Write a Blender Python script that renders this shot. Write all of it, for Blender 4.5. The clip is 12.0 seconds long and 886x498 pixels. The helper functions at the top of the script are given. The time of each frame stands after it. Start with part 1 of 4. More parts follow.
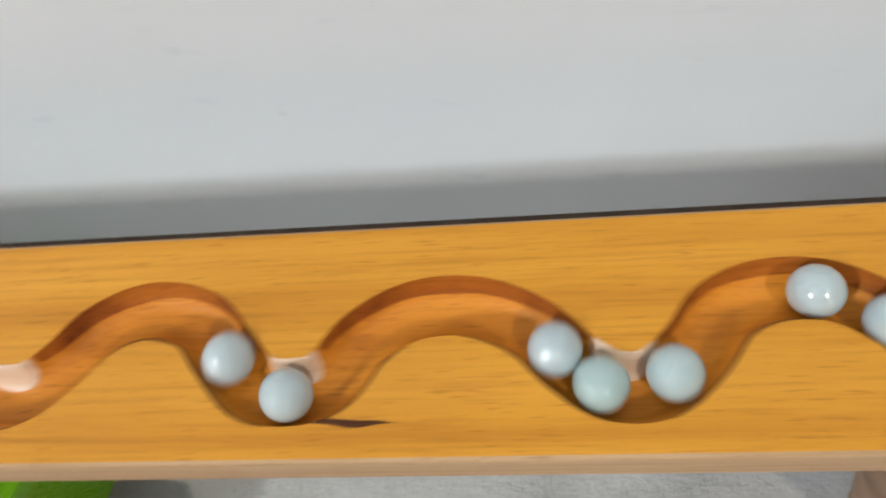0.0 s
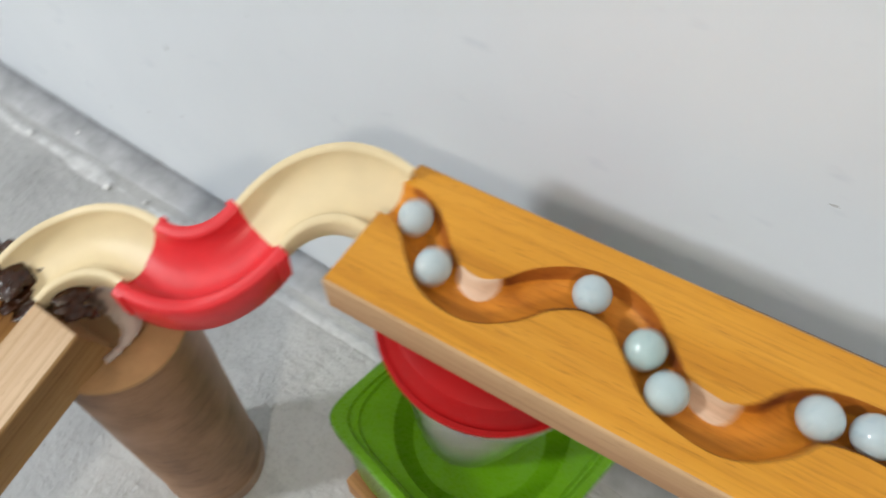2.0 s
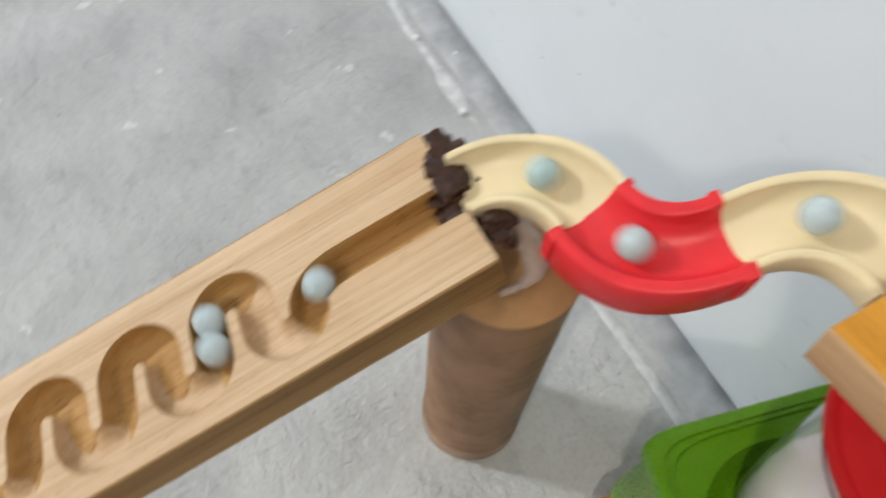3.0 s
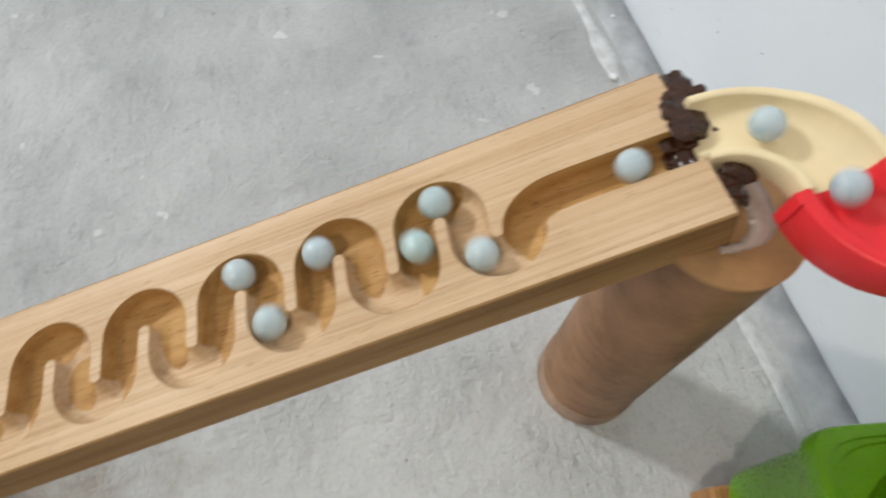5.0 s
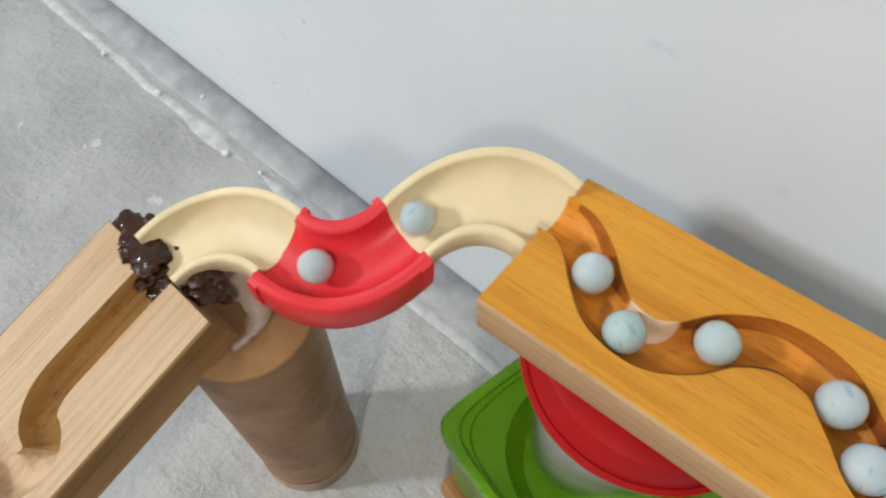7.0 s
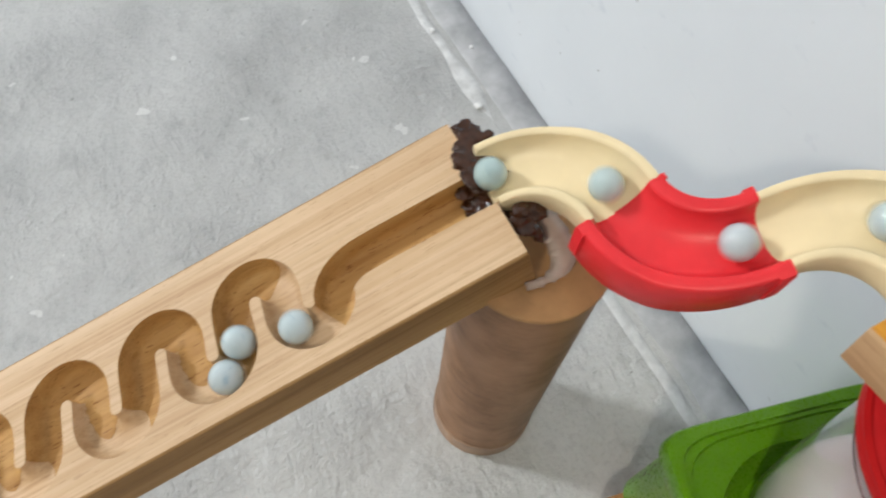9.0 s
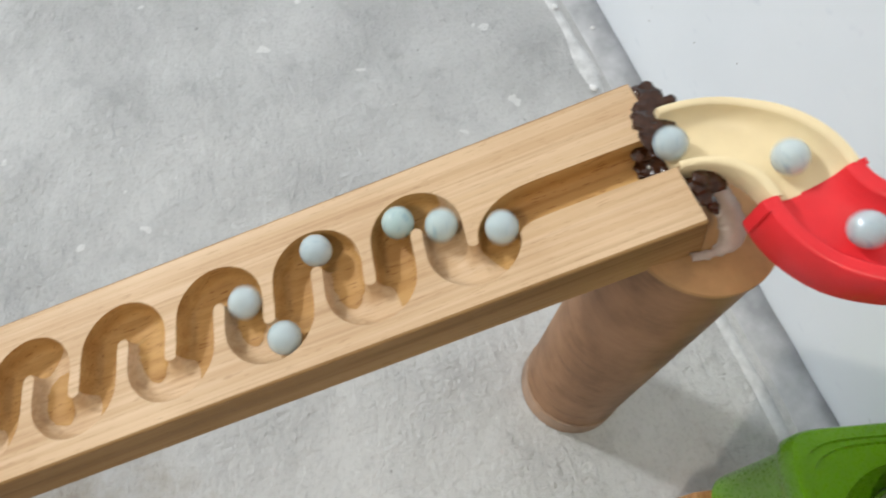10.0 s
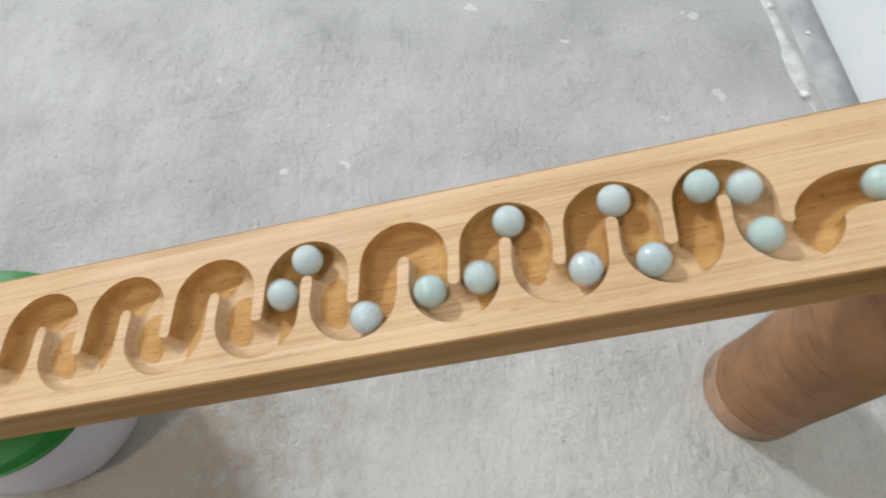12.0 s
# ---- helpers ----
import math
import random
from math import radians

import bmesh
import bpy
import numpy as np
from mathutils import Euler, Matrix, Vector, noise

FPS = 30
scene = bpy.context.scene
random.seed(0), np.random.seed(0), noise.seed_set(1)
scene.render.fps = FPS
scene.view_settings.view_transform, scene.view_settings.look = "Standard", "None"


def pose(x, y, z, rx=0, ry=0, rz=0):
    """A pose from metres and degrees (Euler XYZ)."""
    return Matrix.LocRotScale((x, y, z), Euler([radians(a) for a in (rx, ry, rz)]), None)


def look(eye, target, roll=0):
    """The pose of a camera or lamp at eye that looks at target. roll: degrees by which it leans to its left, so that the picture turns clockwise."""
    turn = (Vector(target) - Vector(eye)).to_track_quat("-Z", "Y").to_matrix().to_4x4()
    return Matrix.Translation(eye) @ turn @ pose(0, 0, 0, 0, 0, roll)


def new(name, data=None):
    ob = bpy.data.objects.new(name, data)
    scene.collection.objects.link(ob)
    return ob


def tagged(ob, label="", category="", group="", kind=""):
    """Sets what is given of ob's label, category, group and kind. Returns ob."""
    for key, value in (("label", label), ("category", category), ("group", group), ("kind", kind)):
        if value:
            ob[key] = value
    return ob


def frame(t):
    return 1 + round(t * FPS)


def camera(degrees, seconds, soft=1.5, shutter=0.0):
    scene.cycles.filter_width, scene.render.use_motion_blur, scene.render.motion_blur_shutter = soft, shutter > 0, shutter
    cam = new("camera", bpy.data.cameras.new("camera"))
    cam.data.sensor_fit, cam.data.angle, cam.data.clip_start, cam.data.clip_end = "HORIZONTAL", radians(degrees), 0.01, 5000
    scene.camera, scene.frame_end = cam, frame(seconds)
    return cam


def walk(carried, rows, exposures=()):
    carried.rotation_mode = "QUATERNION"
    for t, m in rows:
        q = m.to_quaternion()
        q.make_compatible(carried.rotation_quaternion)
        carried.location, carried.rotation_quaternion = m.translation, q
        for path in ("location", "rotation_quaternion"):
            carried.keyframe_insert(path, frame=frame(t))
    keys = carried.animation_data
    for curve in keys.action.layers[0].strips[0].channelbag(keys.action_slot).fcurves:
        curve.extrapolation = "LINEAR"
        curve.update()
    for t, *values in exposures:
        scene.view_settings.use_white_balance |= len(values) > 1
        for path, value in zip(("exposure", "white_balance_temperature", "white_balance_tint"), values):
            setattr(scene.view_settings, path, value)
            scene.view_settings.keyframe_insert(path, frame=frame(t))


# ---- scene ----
cam = camera(67.37, 12.0, soft=2.0, shutter=0.5)
ROWS = [
    (0, 0.0444, -0.1618, 0.5688, 27.81, -0.99, 1.52),
    (0.5, -0.0397, -0.1698, 0.5635, 26.91, -2.69, 7.83),
    (1, -0.1173, -0.1839, 0.5724, 27.00, -1.92, 16.36),
    (1.5, -0.1850, -0.2006, 0.5764, 30.68, -2.66, 23.70),
    (1.8, -0.2176, -0.2155, 0.5860, 30.48, -1.95, 26.70),
    (2, -0.2444, -0.2249, 0.5741, 30.55, -3.97, 32.78),
    (2.5, -0.3006, -0.2334, 0.5538, 28.28, -2.30, 44.49),
    (2.8, -0.3290, -0.2712, 0.5520, 28.51, -0.35, 54.55),
    (3, -0.3284, -0.2923, 0.5379, 28.49, -1.27, 62.40),
    (3.2, -0.3375, -0.3273, 0.5307, 27.84, -2.41, 67.05),
    (3.5, -0.3412, -0.3790, 0.5154, 26.50, -3.09, 73.68),
    (3.8, -0.3424, -0.4254, 0.5068, 25.85, -2.56, 79.06),
    (4.09, -0.3454, -0.4674, 0.5034, 25.58, -2.55, 82.99),
    (4.35, -0.3433, -0.4388, 0.5046, 25.68, -2.35, 80.69),
    (4.6, -0.3421, -0.4137, 0.5083, 25.95, -2.73, 77.66),
    (4.8, -0.3422, -0.3925, 0.5105, 26.10, -2.99, 75.19),
    (5, -0.3438, -0.3712, 0.5173, 25.93, -2.83, 73.18),
    (5.5, -0.3355, -0.3109, 0.5342, 27.65, -1.81, 64.90),
    (6, -0.3042, -0.2698, 0.5425, 31.99, 0.06, 56.82),
    (6.2, -0.3078, -0.2508, 0.5538, 29.90, -1.65, 48.50),
    (6.5, -0.2916, -0.2283, 0.5551, 28.39, -1.66, 43.13),
    (6.72, -0.2774, -0.2225, 0.5610, 28.85, -1.90, 38.70),
    (7, -0.2866, -0.2232, 0.5583, 28.35, -1.19, 41.16),
    (7.4, -0.3021, -0.2349, 0.5533, 28.30, -2.38, 45.00),
    (7.8, -0.3074, -0.2525, 0.5530, 29.85, -1.35, 49.80),
    (8.2, -0.3085, -0.2713, 0.5474, 30.50, -0.10, 57.43),
    (8.6, -0.3218, -0.2852, 0.5411, 29.16, -0.90, 60.74),
    (8.8, -0.3284, -0.2925, 0.5379, 28.51, -1.29, 62.37),
    (9, -0.3333, -0.3040, 0.5341, 28.18, -1.98, 63.58),
    (9.5, -0.3390, -0.3346, 0.5296, 27.72, -2.56, 68.13),
    (10, -0.3402, -0.3655, 0.5206, 26.93, -3.19, 72.18),
    (10.5, -0.3423, -0.3926, 0.5101, 26.07, -2.99, 75.19),
    (11, -0.3420, -0.4195, 0.5078, 25.92, -2.66, 78.33),
    (11.5, -0.3437, -0.4445, 0.5036, 25.61, -2.25, 81.40),
    (12, -0.3459, -0.4732, 0.5033, 25.57, -2.63, 83.39),
]
walk(cam, [(t, pose(x, y, z, rx, ry, rz)) for t, x, y, z, rx, ry, rz in ROWS],
     exposures=[(0, -0.06), (1.5, -0.10), (2.5, -0.12), (4.1, -0.04), (5.0, -0.12), (5.5, -0.17), (6.1, -0.28), (6.7, -0.15), (8.0, -0.12), (9.0, -0.06), (10.0, 0.0), (12.0, 0.02)])

# ---- light: unseen sources, daylight at a small side window and a lamp in the ceiling ----
world = bpy.data.worlds.new("world")
scene.world = world
world.use_nodes = True
sky = world.node_tree.nodes.new("ShaderNodeTexSky")
sky.sky_type, sky.sun_disc, sky.sun_elevation, sky.sun_rotation = "NISHITA", False, radians(30), radians(230)
world.node_tree.links.new(sky.outputs["Color"], world.node_tree.nodes["Background"].inputs["Color"])
world.node_tree.nodes["Background"].inputs["Strength"].default_value = 0.1


X0, X1, Y0, TOP = -3.4, 3.1, -3.8, 2.85      # the room


def area_lamp(name, m, size_x, size_y, watts, colour):
    data = bpy.data.lights.new(name, "AREA")
    data.shape, data.size, data.size_y, data.energy, data.color = "RECTANGLE", size_x, size_y, watts, colour
    ob = new(name, data)
    ob.matrix_world = m
    return ob


# assumed window out of view; direction follows the honey board's shadow on the wall
WINDOW = Vector((-3.17, -2.90, 2.34))
area_lamp("window_light", look(WINDOW, (-0.35, -0.1, 0.3)), 0.40, 0.40, 110, (0.885, 0.93, 0.955))
# unseen warm overhead lamp, set in an added ceiling opening
OVERHEAD_LAMP = Vector((0.75, -2.32, TOP + 0.06))
area_lamp("overhead_lamp", look(OVERHEAD_LAMP, OVERHEAD_LAMP + Vector((-0.45, 0.9, -1))), 0.24, 0.24, 37, (1.0, 0.905, 0.75))
scene.view_settings.exposure = 0.0

from mathutils.geometry import tessellate_polygon

# ---- materials ----
def nodes_of(name):
    m = bpy.data.materials.new(name)
    m.use_nodes = True
    return m, m.node_tree.nodes, m.node_tree.links, m.node_tree.nodes["Principled BSDF"]


def coords(nodes, links, scale, rot=(0, 0, 0), first=None):
    c = nodes.new("ShaderNodeTexCoord")
    mp = nodes.new("ShaderNodeMapping")
    mp.inputs["Scale"].default_value, mp.inputs["Rotation"].default_value = scale, rot
    start = c.outputs["Object"]
    if first:
        turn = nodes.new("ShaderNodeMapping")
        turn.inputs["Rotation"].default_value = first
        links.new(start, turn.inputs["Vector"])
        start = turn.outputs["Vector"]
    links.new(start, mp.inputs["Vector"])
    return mp.outputs["Vector"]


def noise_node(nodes, links, vec, scale, detail=4, rough=0.55, distort=0.0):
    n = nodes.new("ShaderNodeTexNoise")
    n.inputs["Scale"].default_value, n.inputs["Detail"].default_value = scale, detail
    n.inputs["Roughness"].default_value, n.inputs["Distortion"].default_value = rough, distort
    links.new(vec, n.inputs["Vector"])
    return n.outputs["Fac"]


def ramp(nodes, links, fac, stops):
    r = nodes.new("ShaderNodeValToRGB")
    while len(r.color_ramp.elements) < len(stops):
        r.color_ramp.elements.new(0.5)
    for e, (p, c) in zip(r.color_ramp.elements, stops):
        e.position, e.color = p, (*c, 1) if len(c) == 3 else c
    links.new(fac, r.inputs["Fac"])
    return r.outputs["Color"]


def mix(nodes, links, kind, fac, a, b):
    n = nodes.new("ShaderNodeMix")
    n.data_type, n.blend_type = "RGBA", kind
    for socket, v in ((n.inputs[0], fac), (n.inputs[6], a), (n.inputs[7], b)):
        if isinstance(v, bpy.types.NodeSocket):
            links.new(v, socket)
        else:
            socket.default_value = v if not isinstance(v, tuple) else (*v, 1)
    return n.outputs[2]


def bump(nodes, links, bsdf, height, strength, distance):
    b = nodes.new("ShaderNodeBump")
    b.inputs["Strength"].default_value, b.inputs["Distance"].default_value = strength, distance
    links.new(height, b.inputs["Height"])
    links.new(b.outputs["Normal"], bsdf.inputs["Normal"])


def wood(name, light, mid, dark, rough, grain=1.0, coat=0.0, pores=0.5, along_y=False, slope=None, gloss=0.5, dash=9, bands=0.0):
    """Plank wood: long streaks along x (or y) of the sloping board, growth bands, short dark pores."""
    m, n, l, b = nodes_of(name)

    def run(length, across):
        return coords(n, l, (across, length, across) if along_y else (length, across, across), first=slope)

    wide = noise_node(n, l, run(2.2, 62), 1.0, 5, 0.6, 0.4)
    base = ramp(n, l, wide, [(0.3, dark), (0.5, mid), (0.72, light)])
    fine = noise_node(n, l, run(dash, 560), 1.0, 3, 0.6)
    streak = ramp(n, l, fine, [(0.32, (0.66, 0.58, 0.50)), (0.5, (1, 1, 1))])
    base = mix(n, l, "MULTIPLY", 0.42 * grain, base, streak)
    if bands:
        ring = noise_node(n, l, run(1.6, 130), 1.0, 2, 0.5, 0.6)
        base = mix(n, l, "MULTIPLY", bands, base, ramp(n, l, ring, [(0.36, (1, 1, 1)), (0.47, (0.66, 0.50, 0.34)), (0.52, (1, 1, 1)), (0.62, (0.82, 0.72, 0.58)), (0.66, (1, 1, 1))]))
    pore = noise_node(n, l, run(110, 1300), 1.0, 2, 0.5)
    pored = ramp(n, l, pore, [(0.31, (0.45, 0.30, 0.18)), (0.37, (1, 1, 1))])
    base = mix(n, l, "MULTIPLY", pores, base, pored)
    stain = noise_node(n, l, coords(n, l, (9, 14, 14)), 1.0, 3)
    base = mix(n, l, "MULTIPLY", 0.5, base, ramp(n, l, stain, [(0.35, (0.80, 0.74, 0.66)), (0.65, (1, 1, 1))]))
    l.new(base, b.inputs["Base Color"])
    l.new(ramp(n, l, fine, [(0.2, (rough + 0.15,) * 3), (0.8, (rough - 0.05,) * 3)]), b.inputs["Roughness"])
    b.inputs["Coat Weight"].default_value, b.inputs["Coat Roughness"].default_value = coat, 0.22
    b.inputs["Specular IOR Level"].default_value = gloss
    bump(n, l, b, fine, 0.25, 0.0004)
    return m


def plain(name, colour, rough, spread=0.12, scale=60, bumps=0.0002, metal=0.0, coat=0.0, gloss=0.5):
    """Paint or plastic with faint mottling and fine relief."""
    m, n, l, b = nodes_of(name)
    v = coords(n, l, (1, 1, 1))
    big = noise_node(n, l, v, scale, 4)
    lo, hi = tuple(c * (1 - spread) for c in colour), tuple(min(1, c * (1 + spread * 0.6)) for c in colour)
    l.new(ramp(n, l, big, [(0.3, lo), (0.7, hi)]), b.inputs["Base Color"])
    fine = noise_node(n, l, v, scale * 14, 3)
    l.new(ramp(n, l, fine, [(0.25, (max(rough - 0.06, 0.02),) * 3), (0.75, (rough + 0.08,) * 3)]), b.inputs["Roughness"])
    b.inputs["Metallic"].default_value, b.inputs["Coat Weight"].default_value = metal, coat
    b.inputs["Specular IOR Level"].default_value = gloss
    if bumps:
        bump(n, l, b, fine, 0.3, bumps)
    return m


def cement():
    m, n, l, b = nodes_of("trowelled_cement")
    v = coords(n, l, (1, 1, 1))
    cloud = noise_node(n, l, v, 7.0, 6, 0.6)
    base = ramp(n, l, cloud, [(0.28, (0.388, 0.391, 0.391)), (0.5, (0.467, 0.470, 0.470)), (0.75, (0.543, 0.545, 0.543))])
    speck = noise_node(n, l, v, 260, 3, 0.6)
    base = mix(n, l, "MULTIPLY", 0.5, base, ramp(n, l, speck, [(0.3, (0.72, 0.72, 0.72)), (0.5, (1, 1, 1))]))
    drag = noise_node(n, l, coords(n, l, (34, 85, 1), (0, 0, radians(35))), 1.0, 6, 0.68, 0.3)
    drag2 = noise_node(n, l, coords(n, l, (150, 55, 1), (0, 0, radians(-20))), 1.0, 6, 0.68, 0.3)
    both = mix(n, l, "MIX", 0.45, drag, drag2)
    fleck = ramp(n, l, drag2, [(0.64, (0, 0, 0)), (0.70, (0.82, 0.82, 0.81))])
    base = mix(n, l, "LIGHTEN", 0.4, base, fleck)
    # paler patchy cement round the run: brighter light there put into the colour
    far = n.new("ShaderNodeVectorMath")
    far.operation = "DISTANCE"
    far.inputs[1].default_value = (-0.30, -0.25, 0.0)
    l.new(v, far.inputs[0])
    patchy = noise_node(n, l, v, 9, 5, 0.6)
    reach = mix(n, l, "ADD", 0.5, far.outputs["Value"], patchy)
    lit_patch = ramp(n, l, reach, [(0.40, (0.42, 0.42, 0.42)), (0.76, (0, 0, 0))])
    base = mix(n, l, "MIX", lit_patch, base, mix(n, l, "MULTIPLY", 0.4, (0.74, 0.735, 0.72), ramp(n, l, speck, [(0.3, (0.72, 0.72, 0.72)), (0.5, (1, 1, 1))])))
    blot = noise_node(n, l, v, 30, 4, 0.6)
    base = mix(n, l, "MULTIPLY", 0.40, base, ramp(n, l, blot, [(0.31, (0.70, 0.70, 0.71)), (0.43, (1, 1, 1))]))
    # mottled brown dirt by the run's low end, deepened with shade put into its colour
    dirt_shade = n.new("ShaderNodeVectorMath")
    dirt_shade.operation = "DISTANCE"
    dirt_shade.inputs[1].default_value = (-0.43, -0.66, 0.0)
    l.new(v, dirt_shade.inputs[0])
    mottle = noise_node(n, l, v, 34, 6, 0.7)
    spread = mix(n, l, "ADD", 0.35, dirt_shade.outputs["Value"], mottle)
    base = mix(n, l, "MIX", ramp(n, l, spread, [(0.22, (0.62, 0.62, 0.62)), (0.34, (0, 0, 0))]), base, (0.26, 0.205, 0.135))
    chip = noise_node(n, l, coords(n, l, (1, 0.7, 1)), 38, 2, 0.45)
    base = mix(n, l, "LIGHTEN", 0.55, base, ramp(n, l, chip, [(0.715, (0, 0, 0)), (0.735, (0.75, 0.75, 0.74))]))
    pit = noise_node(n, l, v, 150, 2, 0.4)
    base = mix(n, l, "MULTIPLY", 0.7, base, ramp(n, l, pit, [(0.22, (0.45, 0.44, 0.42)), (0.27, (1, 1, 1))]))
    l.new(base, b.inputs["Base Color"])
    b.inputs["Roughness"].default_value = 0.62
    mask = ramp(n, l, noise_node(n, l, v, 11, 3), [(0.35, (0.15, 0.15, 0.15)), (0.65, (1, 1, 1))])
    grit = noise_node(n, l, v, 120, 4, 0.7)
    height = mix(n, l, "ADD", 0.22, mix(n, l, "MULTIPLY", 1.0, both, mask), grit)
    bump(n, l, b, height, 0.85, 0.0085)
    return m


def wall_paint():
    m, n, l, b = nodes_of("white_wall_paint")
    v = coords(n, l, (1, 1, 1))
    cloud = noise_node(n, l, v, 3.5, 5)
    base = ramp(n, l, cloud, [(0.3, (0.70, 0.745, 0.80)), (0.7, (0.775, 0.815, 0.86))])
    smudge = noise_node(n, l, coords(n, l, (30, 30, 62)), 1.0, 3, 0.5)
    base = mix(n, l, "MULTIPLY", 0.5, base, ramp(n, l, smudge, [(0.26, (0.80, 0.82, 0.86)), (0.36, (1, 1, 1))]))
    spots = noise_node(n, l, v, 75, 2, 0.4)
    base = mix(n, l, "MULTIPLY", 0.6, base, ramp(n, l, spots, [(0.2, (0.55, 0.54, 0.52)), (0.245, (1, 1, 1))]))
    l.new(base, b.inputs["Base Color"])
    b.inputs["Roughness"].default_value = 0.5
    relief = noise_node(n, l, v, 30, 4)
    bump(n, l, b, relief, 0.15, 0.002)
    return m


def cardboard(name, colour, rough=0.6, coat=0.0):
    m, n, l, b = nodes_of(name)
    v = coords(n, l, (1, 1, 1))
    fibre = noise_node(n, l, coords(n, l, (60, 60, 420)), 1.0, 4, 0.6)
    cloud = noise_node(n, l, v, 24, 5, 0.6)
    base = ramp(n, l, cloud, [(0.32, tuple(c * 0.62 for c in colour)), (0.5, tuple(c * 0.92 for c in colour)), (0.7, tuple(c * 1.12 for c in colour))])
    base = mix(n, l, "MULTIPLY", 0.35, base, ramp(n, l, fibre, [(0.35, (0.75, 0.72, 0.68)), (0.6, (1, 1, 1))]))
    l.new(base, b.inputs["Base Color"])
    l.new(ramp(n, l, cloud, [(0.3, (rough + 0.12,) * 3), (0.7, (rough - 0.06,) * 3)]), b.inputs["Roughness"])
    b.inputs["Coat Weight"].default_value, b.inputs["Coat Roughness"].default_value = coat, 0.3
    scuff = noise_node(n, l, coords(n, l, (25, 25, 160)), 1.0, 3, 0.6)
    base = mix(n, l, "MULTIPLY", 0.55, base, ramp(n, l, scuff, [(0.30, (0.55, 0.50, 0.46)), (0.44, (1, 1, 1))]))
    l.new(base, b.inputs["Base Color"])
    bump(n, l, b, mix(n, l, "MIX", 0.5, fibre, cloud), 0.25, 0.0008)
    return m


def marble_glass():
    m, n, l, b = nodes_of("milky_marble_glass")
    v = coords(n, l, (1, 1, 1))
    swirl = noise_node(n, l, v, 90, 3, 0.5, 2.5)
    tint = n.new("ShaderNodeObjectInfo")
    own = ramp(n, l, tint.outputs["Random"], [(0.0, (0.62, 0.775, 0.835)), (0.5, (0.71, 0.825, 0.865)), (1.0, (0.60, 0.79, 0.775))])
    streak = ramp(n, l, swirl, [(0.60, (1, 1, 1)), (0.72, (0.62, 0.74, 0.86))])
    l.new(mix(n, l, "MULTIPLY", 1.0, own, streak), b.inputs["Base Color"])
    b.inputs["Transmission Weight"].default_value = 0.34
    b.inputs["Roughness"].default_value = 0.06
    b.inputs["IOR"].default_value = 1.6
    b.inputs["Subsurface Weight"].default_value = 0.25
    b.inputs["Coat Weight"].default_value, b.inputs["Coat Roughness"].default_value = 1.0, 0.03
    b.inputs["Subsurface Scale"].default_value = 0.004
    b.inputs["Subsurface Radius"].default_value = (1, 1, 1)
    return m


def cloudy_plastic(name, lo, hi, clear, rough=0.16, bend=1.45):
    m, n, l, b = nodes_of(name)
    v = coords(n, l, (1, 1, 1))
    cloud = noise_node(n, l, v, 22, 3)
    l.new(ramp(n, l, cloud, [(0.3, lo), (0.7, hi)]), b.inputs["Base Color"])
    b.inputs["Roughness"].default_value, b.inputs["Transmission Weight"].default_value = rough, clear
    b.inputs["IOR"].default_value = bend
    return m


SLOPE_1, SLOPE_2 = (0, radians(7.62), radians(-1.15)), (radians(-15.28), 0, 0)
HONEY = wood("honey_varnished_wood", (0.84, 0.395, 0.044), (0.74, 0.325, 0.026), (0.58, 0.225, 0.014), 0.36, 1.05, 0.10, 0.38, slope=SLOPE_1, gloss=0.3, dash=24)
HONEY_GROOVE = wood("honey_wood_routed", (0.84, 0.350, 0.038), (0.73, 0.270, 0.024), (0.52, 0.170, 0.014), 0.5, 1.0, 0.0, 0.5, slope=SLOPE_1, gloss=0.3)
HONEY_SIDE = wood("pale_sawn_edge", (0.62, 0.40, 0.22), (0.52, 0.32, 0.17), (0.40, 0.22, 0.11), 0.6, 1.0, 0.0, 0.4, slope=SLOPE_1)
HONEY_DARK = wood("dark_honey_wood", (0.56, 0.185, 0.020), (0.40, 0.112, 0.012), (0.17, 0.036, 0.006), 0.5, 1.0, 0.0, 0.6, slope=SLOPE_1, gloss=0.3)
PINE = wood("pale_pine", (0.715, 0.525, 0.345), (0.655, 0.46, 0.283), (0.54, 0.35, 0.188), 0.5, 1.0, 0.0, 0.3, True, SLOPE_2, 0.35, bands=0.28)
# browner routed floor wood, deepened with the groove's shade put into its colour
PINE_GROOVE = wood("pine_routed_shaded", (0.62, 0.385, 0.15), (0.52, 0.295, 0.10), (0.39, 0.195, 0.056), 0.6, 1.0, 0.0, 0.85, True, SLOPE_2, 0.35)
# side faces toned darker than the top, their shade put into the colour
PINE_SHADED_SIDE = wood("pine_shaded_side", (0.43, 0.255, 0.105), (0.33, 0.185, 0.068), (0.20, 0.10, 0.032), 0.6, 1.0, 0.0, 0.4, True, SLOPE_2, 0.35)
DARK_EDGE = plain("dark_strip_brown", (0.075, 0.050, 0.034), 0.85, 0.3, 80, 0.0)
PALE_SHEEN = wood("pale_sheen_wood", (0.88, 0.66, 0.50), (0.82, 0.58, 0.42), (0.72, 0.48, 0.33), 0.45, 0.6, 0.1, 0.2)
CREAM = plain("cream_plastic", (0.83, 0.68, 0.42), 0.38, 0.07, 40, 0.0001)
RED = plain("red_plastic", (0.77, 0.030, 0.038), 0.34, 0.10, 50, 0.0001, gloss=0.35)
DARK_RED = plain("dark_red_edge_paint", (0.10, 0.018, 0.010), 0.5, 0.2, 60, 0.0)
DEEP_RED = plain("deep_red_plastic", (0.42, 0.008, 0.009), 0.48, 0.10, 40, 0.0, gloss=0.14)
